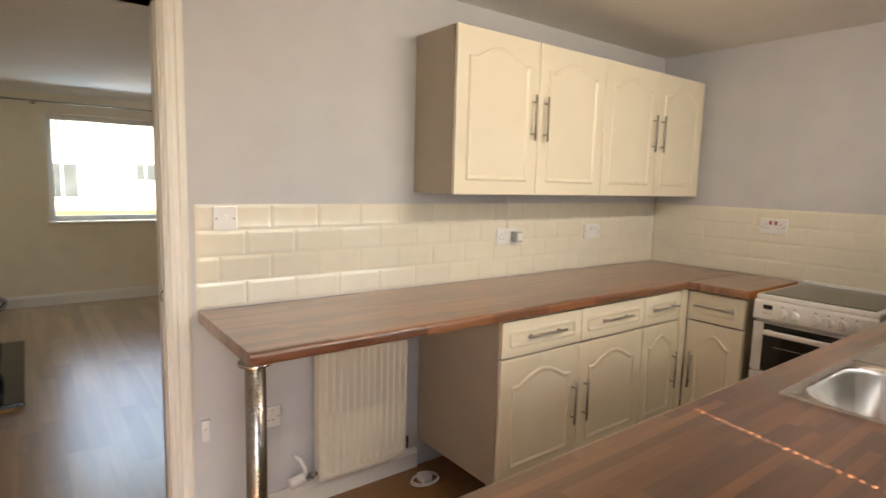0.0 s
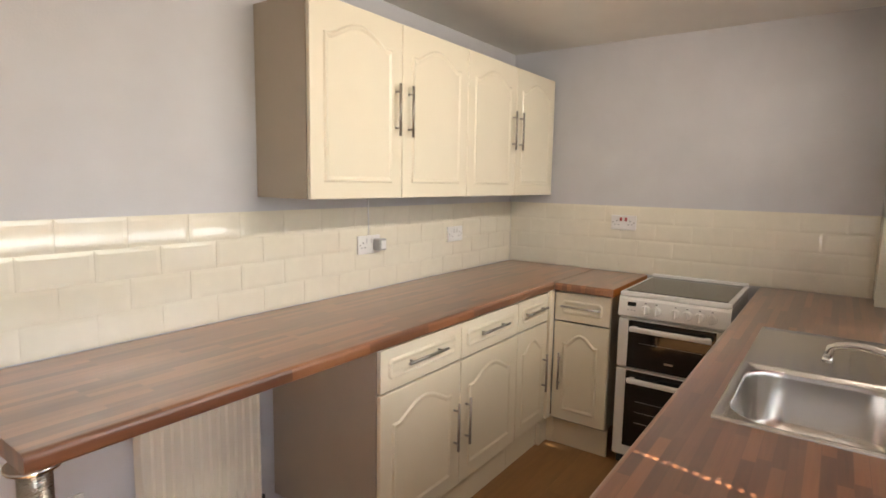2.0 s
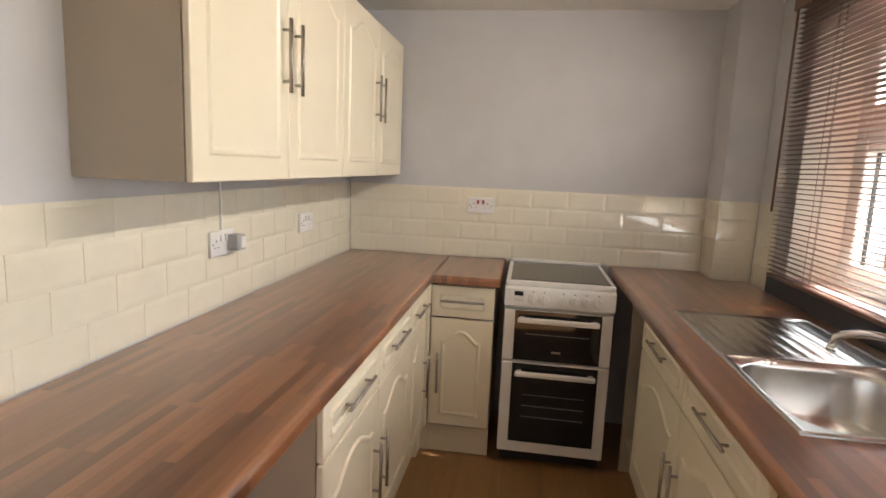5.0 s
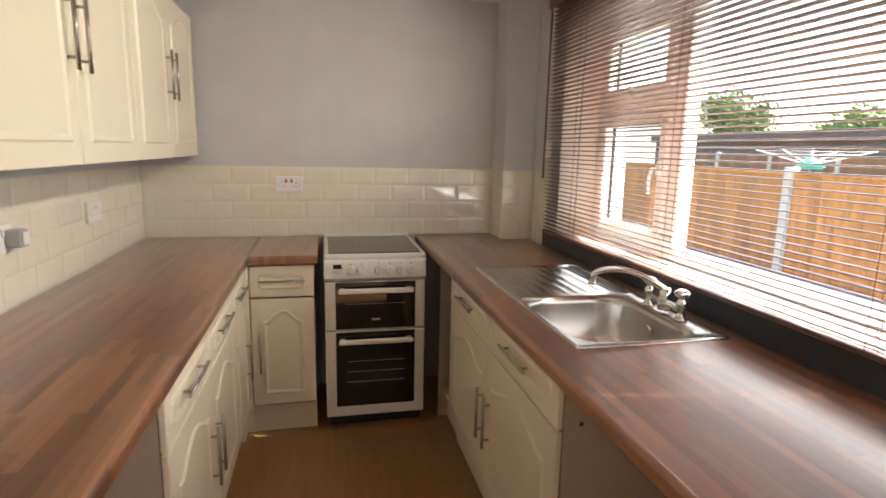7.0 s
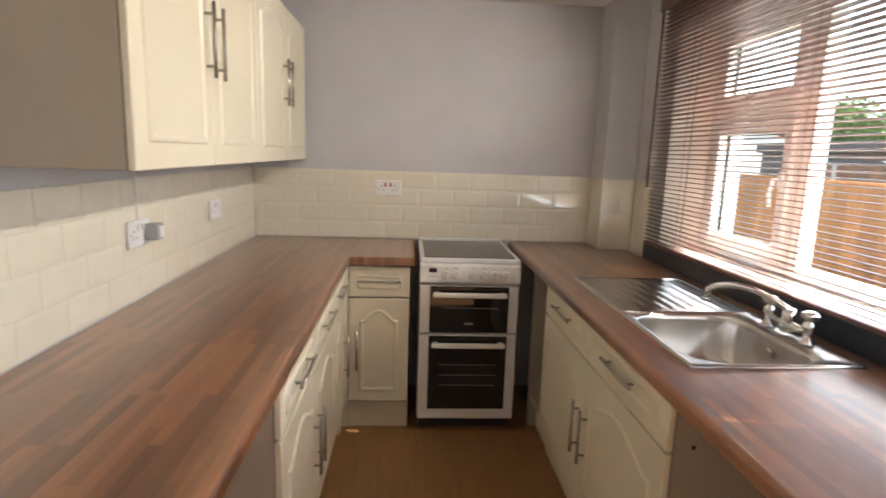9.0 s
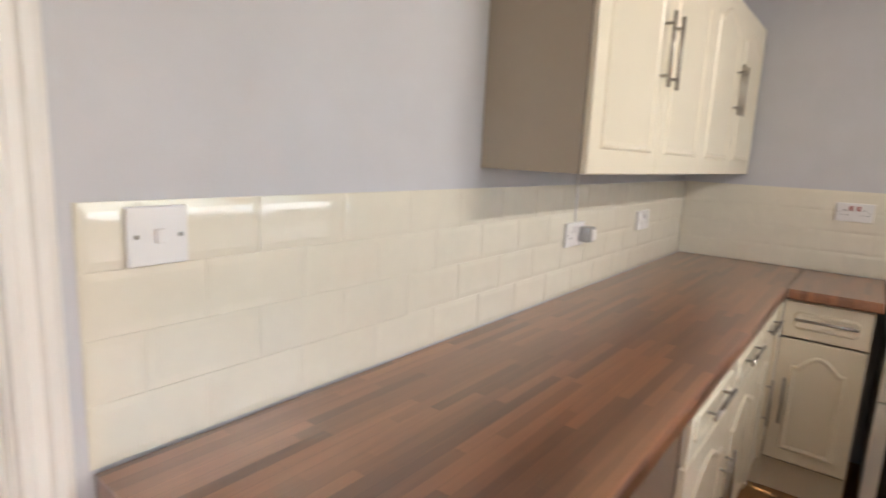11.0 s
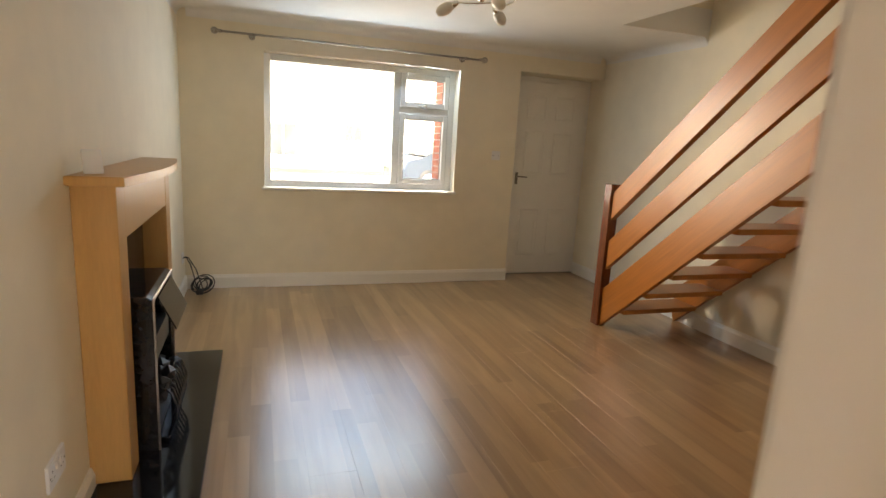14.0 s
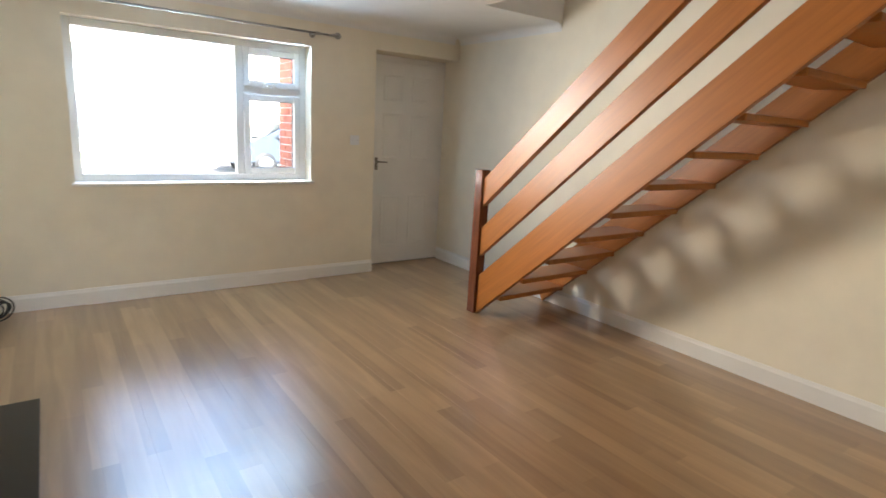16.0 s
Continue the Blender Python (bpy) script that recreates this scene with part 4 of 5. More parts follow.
radiator()
pa = thing("extension_lead", (0.96, -0.16, 0.0), "white plug and coiled cable lying on floor", "cable")
part("plug", box(0.93, -0.17, 0.0005, 0.985, -0.115, 0.032, 0.006, 2), M_PLASTIC, pa)
part("coil", tube([(0.955 + 0.075 * math.cos(a) * (1 - 0.012 * a), -0.15 + 0.05 * math.sin(a), 0.005 + 0.0012 * a) for a in [k * 0.35 for k in range(42)]], 0.0032, n=7), M_PLASTIC, pa)


def venetian_blind():
    x0, x1 = 0.14, 2.462
    yb = -2.108
    z_top, z_bot = 2.145, 0.993
    b = thing("venetian_blind", (1.3, yb, z_bot), "dark mahogany wooden venetian blind with open slats", "blind")
    part("headrail", box(x0, yb - 0.022, z_top - 0.02, x1, yb + 0.022, z_top + 0.025, 0.003), M_BLIND, b)
    part("valance", box(x0 - 0.01, yb + 0.023, z_top - 0.03, x1 + 0.01, yb + 0.033, z_top + 0.03, 0.003), M_BLIND, b)
    cords = (0.62, 1.372, 2.117)
    # one slat: three strips across, with a slot at each cord
    xs = [x0]
    for c in cords:
        xs += [c - 0.007, c + 0.007]
    xs.append(x1)
    w = 0.0125
    ys = (-w, -0.005, 0.005, w)
    crown = (-0.0012, 0.0006, 0.0006, -0.0012)
    bm = bmesh.new()
    grid = {}
    for s, dz in ((0, 0.0), (1, -0.0018)):
        for i, x in enumerate(xs):
            for j, y in enumerate(ys):
                grid[s, i, j] = bm.verts.new((x - 1.3, y, crown[j] + dz))
    for i in range(len(xs) - 1):
        for j in range(3):
            if j == 1 and i % 2 == 1:
                continue
            bm.faces.new((grid[0, i, j], grid[0, i + 1, j], grid[0, i + 1, j + 1], grid[0, i, j + 1]))
            bm.faces.new((grid[1, i, j], grid[1, i, j + 1], grid[1, i + 1, j + 1], grid[1, i + 1, j]))
    for i in range(len(xs) - 1):
        for j in (0, 3):
            bm.faces.new((grid[0, i, j], grid[1, i, j], grid[1, i + 1, j], grid[0, i + 1, j]))
    for i in (0, len(xs) - 1):
        for j in range(3):
            bm.faces.new((grid[0, i, j], grid[0, i, j + 1], grid[1, i, j + 1], grid[1, i, j]))
    bmesh.ops.recalc_face_normals(bm, faces=bm.faces[:])
    me = mesh_from(bm, "slat", M_BLIND)
    n = 55
    for k in range(n):
        z = z_bot + 0.03 + (z_top - 0.04 - z_bot - 0.03) * k / (n - 1)
        ob = new("slat", me)
        ob.parent = b
        ob.location = Vector((1.3, yb, z)) - b.location
        ob.rotation_euler = (radians(6 + random.uniform(-1, 1)), radians(random.uniform(-0.05, 0.05)), 0)
    part("bottom_rail", box(x0, yb - 0.0125, z_bot, x1, yb + 0.0125, z_bot + 0.014, 0.003), M_BLIND, b)
    for c in cords:
        for dy in (-0.0135, 0.0135):
            part("ladder_cord", tube([(c + 0.013, yb + dy, z_bot + 0.01), (c + 0.013, yb + dy, z_top - 0.02)], 0.0009, n=5), M_CORD, b)
        part("lift_cord", tube([(c - 0.006, yb, z_bot + 0.01), (c - 0.006, yb, z_top - 0.02)], 0.0009, n=5), M_CORD, b)
    part("tilt_wand", tube([(2.415, yb + 0.038, 2.11), (2.42, yb + 0.04, 1.28)], 0.0055, n=8), M_BLIND, b, "thin brown tilt wand")
    part("pull_cord", tube([(0.54, yb + 0.03, 2.13), (0.535, yb + 0.032, 1.44)], 0.0012, n=5), M_CORD, b)
    part("cord_tassel", lathe([(0.006, 0.045), (0.013, 0.035), (0.014, 0.005), (0.010, 0.0)], (0.535, yb + 0.032, 1.40), n=12), M_CORD, b, "dark cord tassel")


venetian_blind()

# ---- lounge ----
def fireplace():
    f = thing("fireplace_surround", (XL, 2.60, 0.05), "light oak fireplace surround with bowed mantel shelf", "fireplace")
    y0, y1 = 2.02, 3.19
    xf, zs = -0.795, 1.145
    for a, b in ((y0, y0 + 0.125), (y1 - 0.125, y1)):
        part("leg", box(XL, a, 0.051, xf, b, zs, 0.003), M_OAK, f)
    part("lintel", box(XL, y0 + 0.1255, 0.945, xf - 0.001, y1 - 0.1255, zs, 0.003), M_OAK, f)
    pts = [(XL, y0 - 0.05), (-0.758, y0 - 0.05)]
    for k in range(1, 16):
        u = k / 16
        pts.append((-0.758 + 0.055 * math.sin(math.pi * u), y0 - 0.05 + (y1 - y0 + 0.10) * u))
    pts += [(-0.758, y1 + 0.05), (XL, y1 + 0.05)]
    part("mantel_shelf", prism(pts, "z", zs + 0.0005, zs + 0.033, bevel=0.004), M_OAK, f)
    part("back_panel", box(XL + 0.001, y0 + 0.126, 0.052, XL + 0.022, y1 - 0.126, 0.944), M_BLACK, f, "polished black granite back panel")


def hearth():
    h = thing("hearth", (-0.74, 2.55, 0), "polished black granite hearth slab on oak base", "hearth")
    part("base", box(XL + 0.017, 1.835, 0.0, -0.575, 3.275, 0.022, 0.002), M_OAK, h)
    part("slab", box(XL + 0.017, 1.82, 0.022, -0.55, 3.29, 0.05, 0.003), M_BLACK, h)


def electric_fire():
    e = thing("electric_fire", (-0.84, 2.455, 0.05), "black electric fire with chrome trim and coals", "fire")
    y0, y1, xb, xf, zt = 2.21, 2.70, XL + 0.023, -0.735, 0.70
    part("side", box(xb, y0, 0.0505, xf, y0 + 0.05, zt - 0.03, 0.003), M_BLACK, e)
    part("side", box(xb, y1 - 0.05, 0.0505, xf, y1, zt - 0.03, 0.003), M_BLACK, e)
    part("top", prism([(xb, zt - 0.03), (xb, zt), (xf - 0.02, zt), (xf, zt - 0.012), (xf, zt - 0.03)], "y", y0, y1), M_BLACK, e)
    part("back", box(xb, y0 + 0.051, 0.0505, xb + 0.015, y1 - 0.051, zt - 0.031), M_BLACKM, e)
    t = part("trim", box(xf + 0.0005, y0, 0.05, xf + 0.008, y0 + 0.012, zt - 0.004, 0.002), M_STEEL, e, "narrow brushed steel trim")
    part("trim", box(xf + 0.0005, y1 - 0.012, 0.05, xf + 0.008, y1, zt - 0.004, 0.002), M_STEEL, e)
    part("trim", box(xf + 0.0005, y0 + 0.012, zt - 0.018, xf + 0.008, y1 - 0.012, zt - 0.004, 0.002), M_STEEL, e)
    part("canopy", prism([(xf + 0.009, zt - 0.028), (xf + 0.012, zt - 0.02), (xf + 0.075, zt - 0.155), (xf + 0.070, zt - 0.160)], "y", y0 + 0.07, y1 - 0.07), M_BLACK, e, "sloping black canopy")
    part("throat", box(xb + 0.02, y0 + 0.051, 0.40, xf - 0.01, y1 - 0.051, 0.50), M_BLACKM, e)
    # fret: curved steel bars before the coals
    fr = part("fret", box(xf - 0.01, y0 + 0.055, 0.0505, xf + 0.035, y1 - 0.055, 0.075, 0.004), M_SMOKE, e, "black chrome fret")
    for k in range(9):
        y = y0 + 0.075 + (y1 - y0 - 0.15) * k / 8
        part("bar", tube([(xf + 0.03, y, 0.075), (xf + 0.058, y, 0.14), (xf + 0.062, y, 0.20), (xf + 0.045, y, 0.262), (xf + 0.02, y, 0.285)], 0.0055, n=8), M_SMOKE, fr)
    part("rail", tube([(xf + 0.022, y0 + 0.06, 0.288), (xf + 0.022, y1 - 0.06, 0.288)], 0.006, n=8), M_SMOKE, fr)
    rng = random.Random(5)
    for k in range(22):
        c = Vector((rng.uniform(xb + 0.06, xf + 0.02), rng.uniform(y0 + 0.08, y1 - 0.08), 0.25 + rng.uniform(-0.02, 0.05)))
        bm = bmesh.new()
        bmesh.ops.create_icosphere(bm, subdivisions=1, radius=rng.uniform(0.025, 0.04))
        for v in bm.verts:
            v.co *= rng.uniform(0.8, 1.2)
            v.co += c
        part("coal", bm, M_BLACKM, e)
    part("coal_bed", box(xb + 0.02, y0 + 0.052, 0.0505, xf - 0.012, y1 - 0.052, 0.235), M_BLACKM, e)


hearth()
fireplace()
electric_fire()
card = thing("card_box", (-0.865, 2.06, 1.178), "small white card standing on the mantel shelf", "card")
part("front", facing(box(-0.03, -0.005, 0.0, 0.03, 0.001, 0.082, 0.0015), pose(-0.865, 2.06, 1.1795, -14, 0, 30)), M_PLASTIC, card)
part("back", facing(box(-0.028, 0.0012, 0.001, 0.028, 0.010, 0.080, 0.0015), pose(-0.865, 2.06, 1.1795, -14, 0, 30)), M_PLASTIC, card)


def coil_cable():
    c = thing("aerial_cable", (-0.80, 4.72, 0), "tangled black aerial cable lying beside the skirting", "cable")
    rng = random.Random(3)
    part("lead", tube([(XL + 0.004, 4.70, 0.30), (XL + 0.03, 4.70, 0.315), (XL + 0.06, 4.71, 0.25), (XL + 0.085, 4.71, 0.15), (XL + 0.10, 4.70, 0.07), (XL + 0.13, 4.69, 0.03)], 0.0045, n=7), M_RUBBER, c)
    part("lead", tube([(XL + 0.004, 4.72, 0.30), (XL + 0.045, 4.73, 0.30), (XL + 0.10, 4.73, 0.20), (XL + 0.13, 4.72, 0.10), (XL + 0.15, 4.71, 0.04)], 0.0045, n=7), M_RUBBER, c)
    for k in range(6):
        r = rng.uniform(0.05, 0.085)
        cx, cy = XL + 0.15 + rng.uniform(-0.02, 0.03), 4.71 + rng.uniform(-0.03, 0.03)
        tl = rng.uniform(-0.5, 0.9)
        ph = rng.uniform(0, 6)
        pts = []
        for j in range(25):
            a = 2 * math.pi * j / 24 * 0.97 + ph
            pts.append((cx + r * math.cos(a), cy + 0.7 * r * math.sin(a), 0.075 + r * 0.75 * math.sin(a + tl)))
        pts = [(p[0], p[1], max(0.007, p[2])) for p in pts]
        part("loop", tube(pts, 0.0048, n=7), M_RUBBER, c)
    part("plug", box(XL + 0.10, 4.66, 0.0, XL + 0.155, 4.715, 0.04, 0.008, 2), M_RUBBER, c)


coil_cable()
socket_plate("wall_socket", (XL, 1.69, 0.33), (0, -1, 0), (1, 0, 0), 0.146, 0.086, "white double socket on the cream wall")
socket_plate("lounge_switch", (1.835, YF, 1.24), (1, 0, 0), (0, -1, 0), 0.086, 0.086, "white switch beside the front door", 1, False)
socket_plate("aerial_socket", (XL, 4.71, 0.30), (0, -1, 0), (1, 0, 0), 0.086, 0.086, "white aerial socket low on the wall", 1, False)


def curtain_rod():
    r = thing("curtain_rod", (0.5, YF - 0.10, 2.09), "thin brushed steel curtain rod with finials", "curtain rod")
    y, z = YF - 0.10, 2.085
    part("rod", tube([(-0.60, y, z + 0.005), (1.56, y, z)], 0.009, n=12), M_STEEL, r)
    for x, s in ((-0.60, -1), (1.56, 1)):
        part("finial", lathe([(0.010, 0.0), (0.014, 0.012), (0.014, 0.02), (0.010, 0.026), (0.024, 0.04), (0.027, 0.055), (0.022, 0.07), (0.010, 0.08)], (x, y, z + 0.002), "x", 16) if s > 0 else
             lathe([(0.010, 0.0), (0.014, -0.012), (0.014, -0.02), (0.010, -0.026), (0.024, -0.04), (0.027, -0.055), (0.022, -0.07), (0.010, -0.08)], (x, y, z + 0.005), "x", 16), M_STEEL, r)
    for x in (-0.38, 1.43):
        b = part("bracket", tube([(x, y, z), (x, YF - 0.012, z)], 0.007, n=10), M_STEEL, r)
        part("rose", lathe([(0.026, 0.0), (0.026, -0.007), (0.012, -0.014)], (x, YF, z), "y", 16), M_STEEL, b)
        part("cup", tube([(x - 0.014, y, z), (x + 0.014, y, z)], 0.0135, n=12), M_STEEL, b)


curtain_rod()


def front_door():
    y = 5.11
    x0, x1, z1 = 2.135, 2.905, 1.985
    d = thing("door_1", (2.5, y, 0), "white six-panel moulded door with brass lever handle", "door", kind="structure")
    part("slab", box(x0 + 0.003, y, 0.008, x1 - 0.003, y + 0.04, z1 - 0.003, 0.002), M_GLOSS, d)
    cw = (x1 - x0)
    for cx0, cx1 in ((x0 + 0.11, x0 + cw / 2 - 0.05), (x0 + cw / 2 + 0.05, x1 - 0.11)):
        for c, h in ((0.20, 0.70), (0.84, 0.90), (1.06, 1.50), (1.62, 1.86)):
            if h - c < 0.1:
                continue
            o = [(cx0, c), (cx1, c), (cx1, h), (cx0, h)]
            bm = bmesh.new()
            rings = [[bm.verts.new((p[0], y - lift, p[1])) for p in inset(o, t)] for t, lift in ((0, 0.0003), (0.008, 0.006), (0.016, 0.006), (0.028, 0.0015), (0.05, 0.004))]
            for p, q in zip(rings, rings[1:]):
                for i in range(4):
                    bm.faces.new((p[i], p[(i + 1) % 4], q[(i + 1) % 4], q[i]))
            bm.faces.new(rings[-1])
            part("panel", bm, M_GLOSS, d)
    h = part("door_handle", box(x0 + 0.035, y - 0.006, 0.955, x0 + 0.065, y - 0.0003, 1.075, 0.002), M_DARKM, d, "brass lever handle")
    part("lever", tube([(x0 + 0.05, y - 0.006, 1.035), (x0 + 0.05, y - 0.045, 1.035), (x0 + 0.07, y - 0.05, 1.035), (x0 + 0.15, y - 0.045, 1.032)], 0.007, n=8), M_DARKM, h)
    bm = box(REC, y + 0.005, 0, x0, y + 0.06, 2.035)
    bx(bm, x1, y + 0.005, 0, XR + 0.02, y + 0.06, 2.035)
    bx(bm, x0, y + 0.005, z1, x1, y + 0.06, 2.035)
    part("door_frame", bm, M_GLOSS, d)
    part("threshold", box(REC, y - 0.02, 0.0, XR + 0.02, y + 0.06, 0.007, 0.002), M_DARKM, d, "metal threshold strip")
    structure("wall_recess", box(REC - 0.0, y + 0.062, 0, XR + 0.02, YF + 0.30, 2.04), M_CREAM, "wall behind the front door frame")


front_door()


def staircase():
    s = thing("staircase", (2.55, 3.4, 0), "varnished mahogany open-tread staircase with rails", "staircase")
    k = 0.853
    yb = 3.44
    top_y = 0.45

    def plank(x0, x1, lo, hi, name, y_start=yb, mat=M_MAHOG, flat=False, ytop=top_y):
        """A sloping board between two heights above the pitch line."""
        pts = [(y_start, k * (yb - y_start) + lo), (y_start, k * (yb - y_start) + hi), (ytop, k * (yb - ytop) + hi), (ytop, k * (yb - ytop) + lo)]
        if flat:
            pts = [(yb, 0.0), (yb + 0.025, 0.05), (yb + 0.025, hi + 0.0), (ytop, k * (yb - ytop) + hi), (ytop, k * (yb - ytop) + lo)]
        return part(name, prism(pts, "x", x0, x1, bevel=0.003), mat, s)

    plank(2.19, 2.228, 0.0, 0.282, "string", flat=True)
    plank(2.905, 2.942, 0.0, 0.27, "string", flat=True)
    plank(2.188, 2.226, 0.455, 0.675, "middle_rail")
    hr = plank(2.183, 2.232, 0.838, 1.045, "handrail")
    part("newel_post", box(2.165, 3.4405, 0.0, 2.245, 3.525, 1.105, 0.004), M_MAHOGD, s, "dark mahogany newel post")
    for i in range(1, 14):
        yk = yb - 0.225 * i
        z = 0.192 * i
        part("tread", box(2.2285, yk - 0.005, z - 0.036, 2.9045, yk + 0.232, z, 0.006, 2), M_MAHOG, s)


staircase()


def ceiling_lamp():
    c = Vector((0.86, 3.02, ZC))
    l = thing("ceiling_lamp", c, "chrome ceiling light with curled arms, frosted glass shades", "ceiling lamp")
    part("rose", lathe([(0.055, 0.0), (0.06, -0.006), (0.05, -0.022), (0.02, -0.03)], c, n=24), M_CHROME, l)
    part("stem", tube([c + Vector((0, 0, -0.02)), c + Vector((0, 0, -0.085))], 0.007, n=10), M_CHROME, l)
    part("hub", lathe([(0.012, 0.02), (0.018, 0.01), (0.018, -0.012), (0.008, -0.024)], c + Vector((0, 0, -0.095)), n=14), M_CHROME, l)
    for j in range(3):
        a0 = radians(200 + j * 120)
        pts = []
        for q in range(22):
            u = q / 21
            a = a0 + 3.4 * u
            r = 0.02 + 0.155 * math.sin(math.pi * min(1, u * 0.9)) ** 0.8 + 0.055 * u
            pts.append(c + Vector((r * math.cos(a), r * math.sin(a), -0.095 + 0.05 * math.sin(2.6 * u) - 0.055 * u)))
        arm = part("arm", tube(pts, 0.0048, n=8), M_CHROME, l)
        d = (pts[-1] - c)
        d.z = 0
        d = (d.normalized() + Vector((0, 0, -0.55))).normalized()
        e = pts[-1]
        part("lamp_cup", tube([e - d * 0.004, e + d * 0.01, e + d * 0.034], 0.011, n=12, r_end=0.019), M_CHROME, arm)
        # petal-like frosted glass
        bm = tube([e + d * t for t in (0.033, 0.048, 0.068, 0.092, 0.116, 0.134)], 0.016, n=16, caps=True)
        ring = [0.019, 0.028, 0.034, 0.034, 0.028, 0.014]
        bm.verts.ensure_lookup_table()
        for q in range(6):
            o = e + d * (0.033, 0.048, 0.068, 0.092, 0.116, 0.134)[q]
            for v in bm.verts[q * 16:(q + 1) * 16]:
                v.co = o + (v.co - o).normalized() * ring[q]
        part("shade", bm, M_FROST, arm, "frosted glass shade")


ceiling_lamp()

# ---- outdoors ----
ground = structure("ground", box(-120, -160, -0.40, 120, 160, -0.15), M_GRASS, "short grass ground reaching the horizon")
structure("pavement_front", box(-60, 9.0, -0.149, 60, 11.0, -0.06), M_PAVE, "grey paved footpath with kerb")
structure("road", box(-60, 11.0, -0.149, 60, 17.5, -0.135), M_ROAD, "grey asphalt road")
structure("pavement_far", box(-60, 17.5, -0.149, 60, 19.6, -0.05), M_PAVE, "grey paved footpath with kerb")
structure("drive", box(-6, 5.2, -0.149, 12, 9.0, -0.10), M_PAVE, "pale paved front drive")
structure("patio", box(-3, -4.0, -0.149, 7, YW - 0.30, -0.10), M_PAVE, "pale paved patio below the window")

# brick porch pier beside the lounge window
pier = structure("wall_porch", box(1.632, YF + 0.302, -0.15, 1.728, 6.25, 2.6), M_MORTAR, "red brick porch side wall")
bw, bh = 0.215, 0.065
shared_b = {}
for r in range(36):
    y = YF + 0.304 + (0.0 if r % 2 == 0 else -0.1125)
    while y < 6.25:
        a, b = max(y, YF + 0.304), min(y + bw, 6.252)
        if b - a > 0.03:
            key = round(b - a, 3)
            if key not in shared_b:
                shared_b[key] = mesh_from(box(0, 0, 0, 0.11, b - a, bh, 0.003), "brick", M_BRICK)
            ob = new("brick", shared_b[key])
            ob.parent = pier
            ob.location = (1.625, a, -0.14 + r * 0.075)
        y += 0.225


def fence_run(x0, panels, y, z_top, label, wood=M_FENCE):
    f = thing("fence", (x0, y, -0.15), label, "fence")
    pw = 1.83
    me = mesh_from(prism([(-0.066, 0.0), (-0.066, 0.006), (0.066, 0.014), (0.066, 0.0)], "z", -0.13, z_top - 0.05), "board", wood)
    for p in range(panels):
        px = x0 + p * pw
        part("post", box(px - 0.05, y - 0.05, -0.15, px + 0.05, y + 0.05, z_top + 0.03, 0.008), M_CONC, f, "pale concrete fence post")
        part("cap_rail", box(px + 0.05, y - 0.03, z_top - 0.05, px + pw - 0.05, y + 0.035, z_top - 0.02, 0.004), wood, f)
        part("rail", box(px + 0.05, y - 0.03, 0.35, px + pw - 0.05, y - 0.003, 0.43), wood, f)
        part("gravel_board", box(px + 0.05, y - 0.02, -0.15, px + pw - 0.05, y + 0.02, 0.05), M_CONC, f)
        for k in range(15):
            ob = new("board", me)
            ob.parent = f
            ob.location = Vector((px + 0.11 + k * (pw - 0.2) / 14, y, 0.0)) - f.location
    return f


structure("lawn_terrace", box(-20, -60, -0.149, 40, -4.95, 0.24), M_GRASS, "raised grass garden terrace")
structure("trim_gravel_strip", box(-20, -5.45, 0.2405, 40, -4.93, 0.27), M_PAVE, "pale gravel strip along the fence")
fence_run(4.36 - 1.83 * 2, 6, -5.5, 1.28, "orange-brown close-board fence with concrete posts")
fence_run(2.0, 7, -11.5, 1.45, "weathered brown close-board fence further off", M_FENCE2)


def house(x, y, w, d, eaves, ridge, front, mat, label, group=""):
    """A plain house with roof, windows and a door on its front (+1: towards +y, -1: towards -y)."""
    h = thing("house", (x, y, -0.15), label, "house", group)
    part("wall", box(x - w / 2, y - d / 2, -0.15, x + w / 2, y + d / 2, eaves), mat, h)
    bm = prism([(y - d / 2 - 0.3, eaves - 0.05), (y, ridge), (y + d / 2 + 0.3, eaves - 0.05), (y + d / 2 + 0.3, eaves + 0.1), (y, ridge + 0.15), (y - d / 2 - 0.3, eaves + 0.1)], "x", x - w / 2 - 0.1, x + w / 2 + 0.1)
    part("roof", bm, M_ROOF, h, "brown tiled roof")
    for gx in (-1, 1):
        part("gable", prism([(y - d / 2, eaves), (y, ridge - 0.05), (y + d / 2, eaves)], "x", x + gx * (w / 2 - 0.2), x + gx * w / 2), mat, h)
    if eaves > 3:
        part("chimney", box(x + w * 0.3, y - 0.3, ridge - 0.4, x + w * 0.3 + 0.6, y + 0.3, ridge + 0.8), M_BRICK, h)
    yf = y + front * d / 2
    for wx, wz, ww, wh in ((-2.03, 1.03, 0.84, 0.78), (-2.9, 1.15, 0.30, 0.62), (2.27, 0.32, 1.15, 1.42), (2.3, 2.95, 0.55, 0.7), (-1.0, 3.3, 0.6, 0.7)):
        if wz + wh > eaves:
            continue
        a, b = x + wx - ww / 2, x + wx + ww / 2
        win = part("window", box(a, min(yf, yf + front * 0.06), wz, b, max(yf, yf + front * 0.06), wz + wh), M_UPVC, h)
        n = 2
        for q in range(n):
            p0 = a + 0.06 + q * (ww - 0.06) / n
            p1 = p0 + (ww - 0.06) / n - 0.06
            part("pane", box(p0, min(yf + front * 0.061, yf + front * 0.07), wz + 0.07, p1, max(yf + front * 0.061, yf + front * 0.07), wz + wh - 0.07), M_FARGLASS, win)
    dx = x - w * 0.0
    part("door", box(dx - 0.45, min(yf, yf + front * 0.07), -0.1, dx + 0.45, max(yf, yf + front * 0.07), 2.0), M_UPVC, h)
    return h


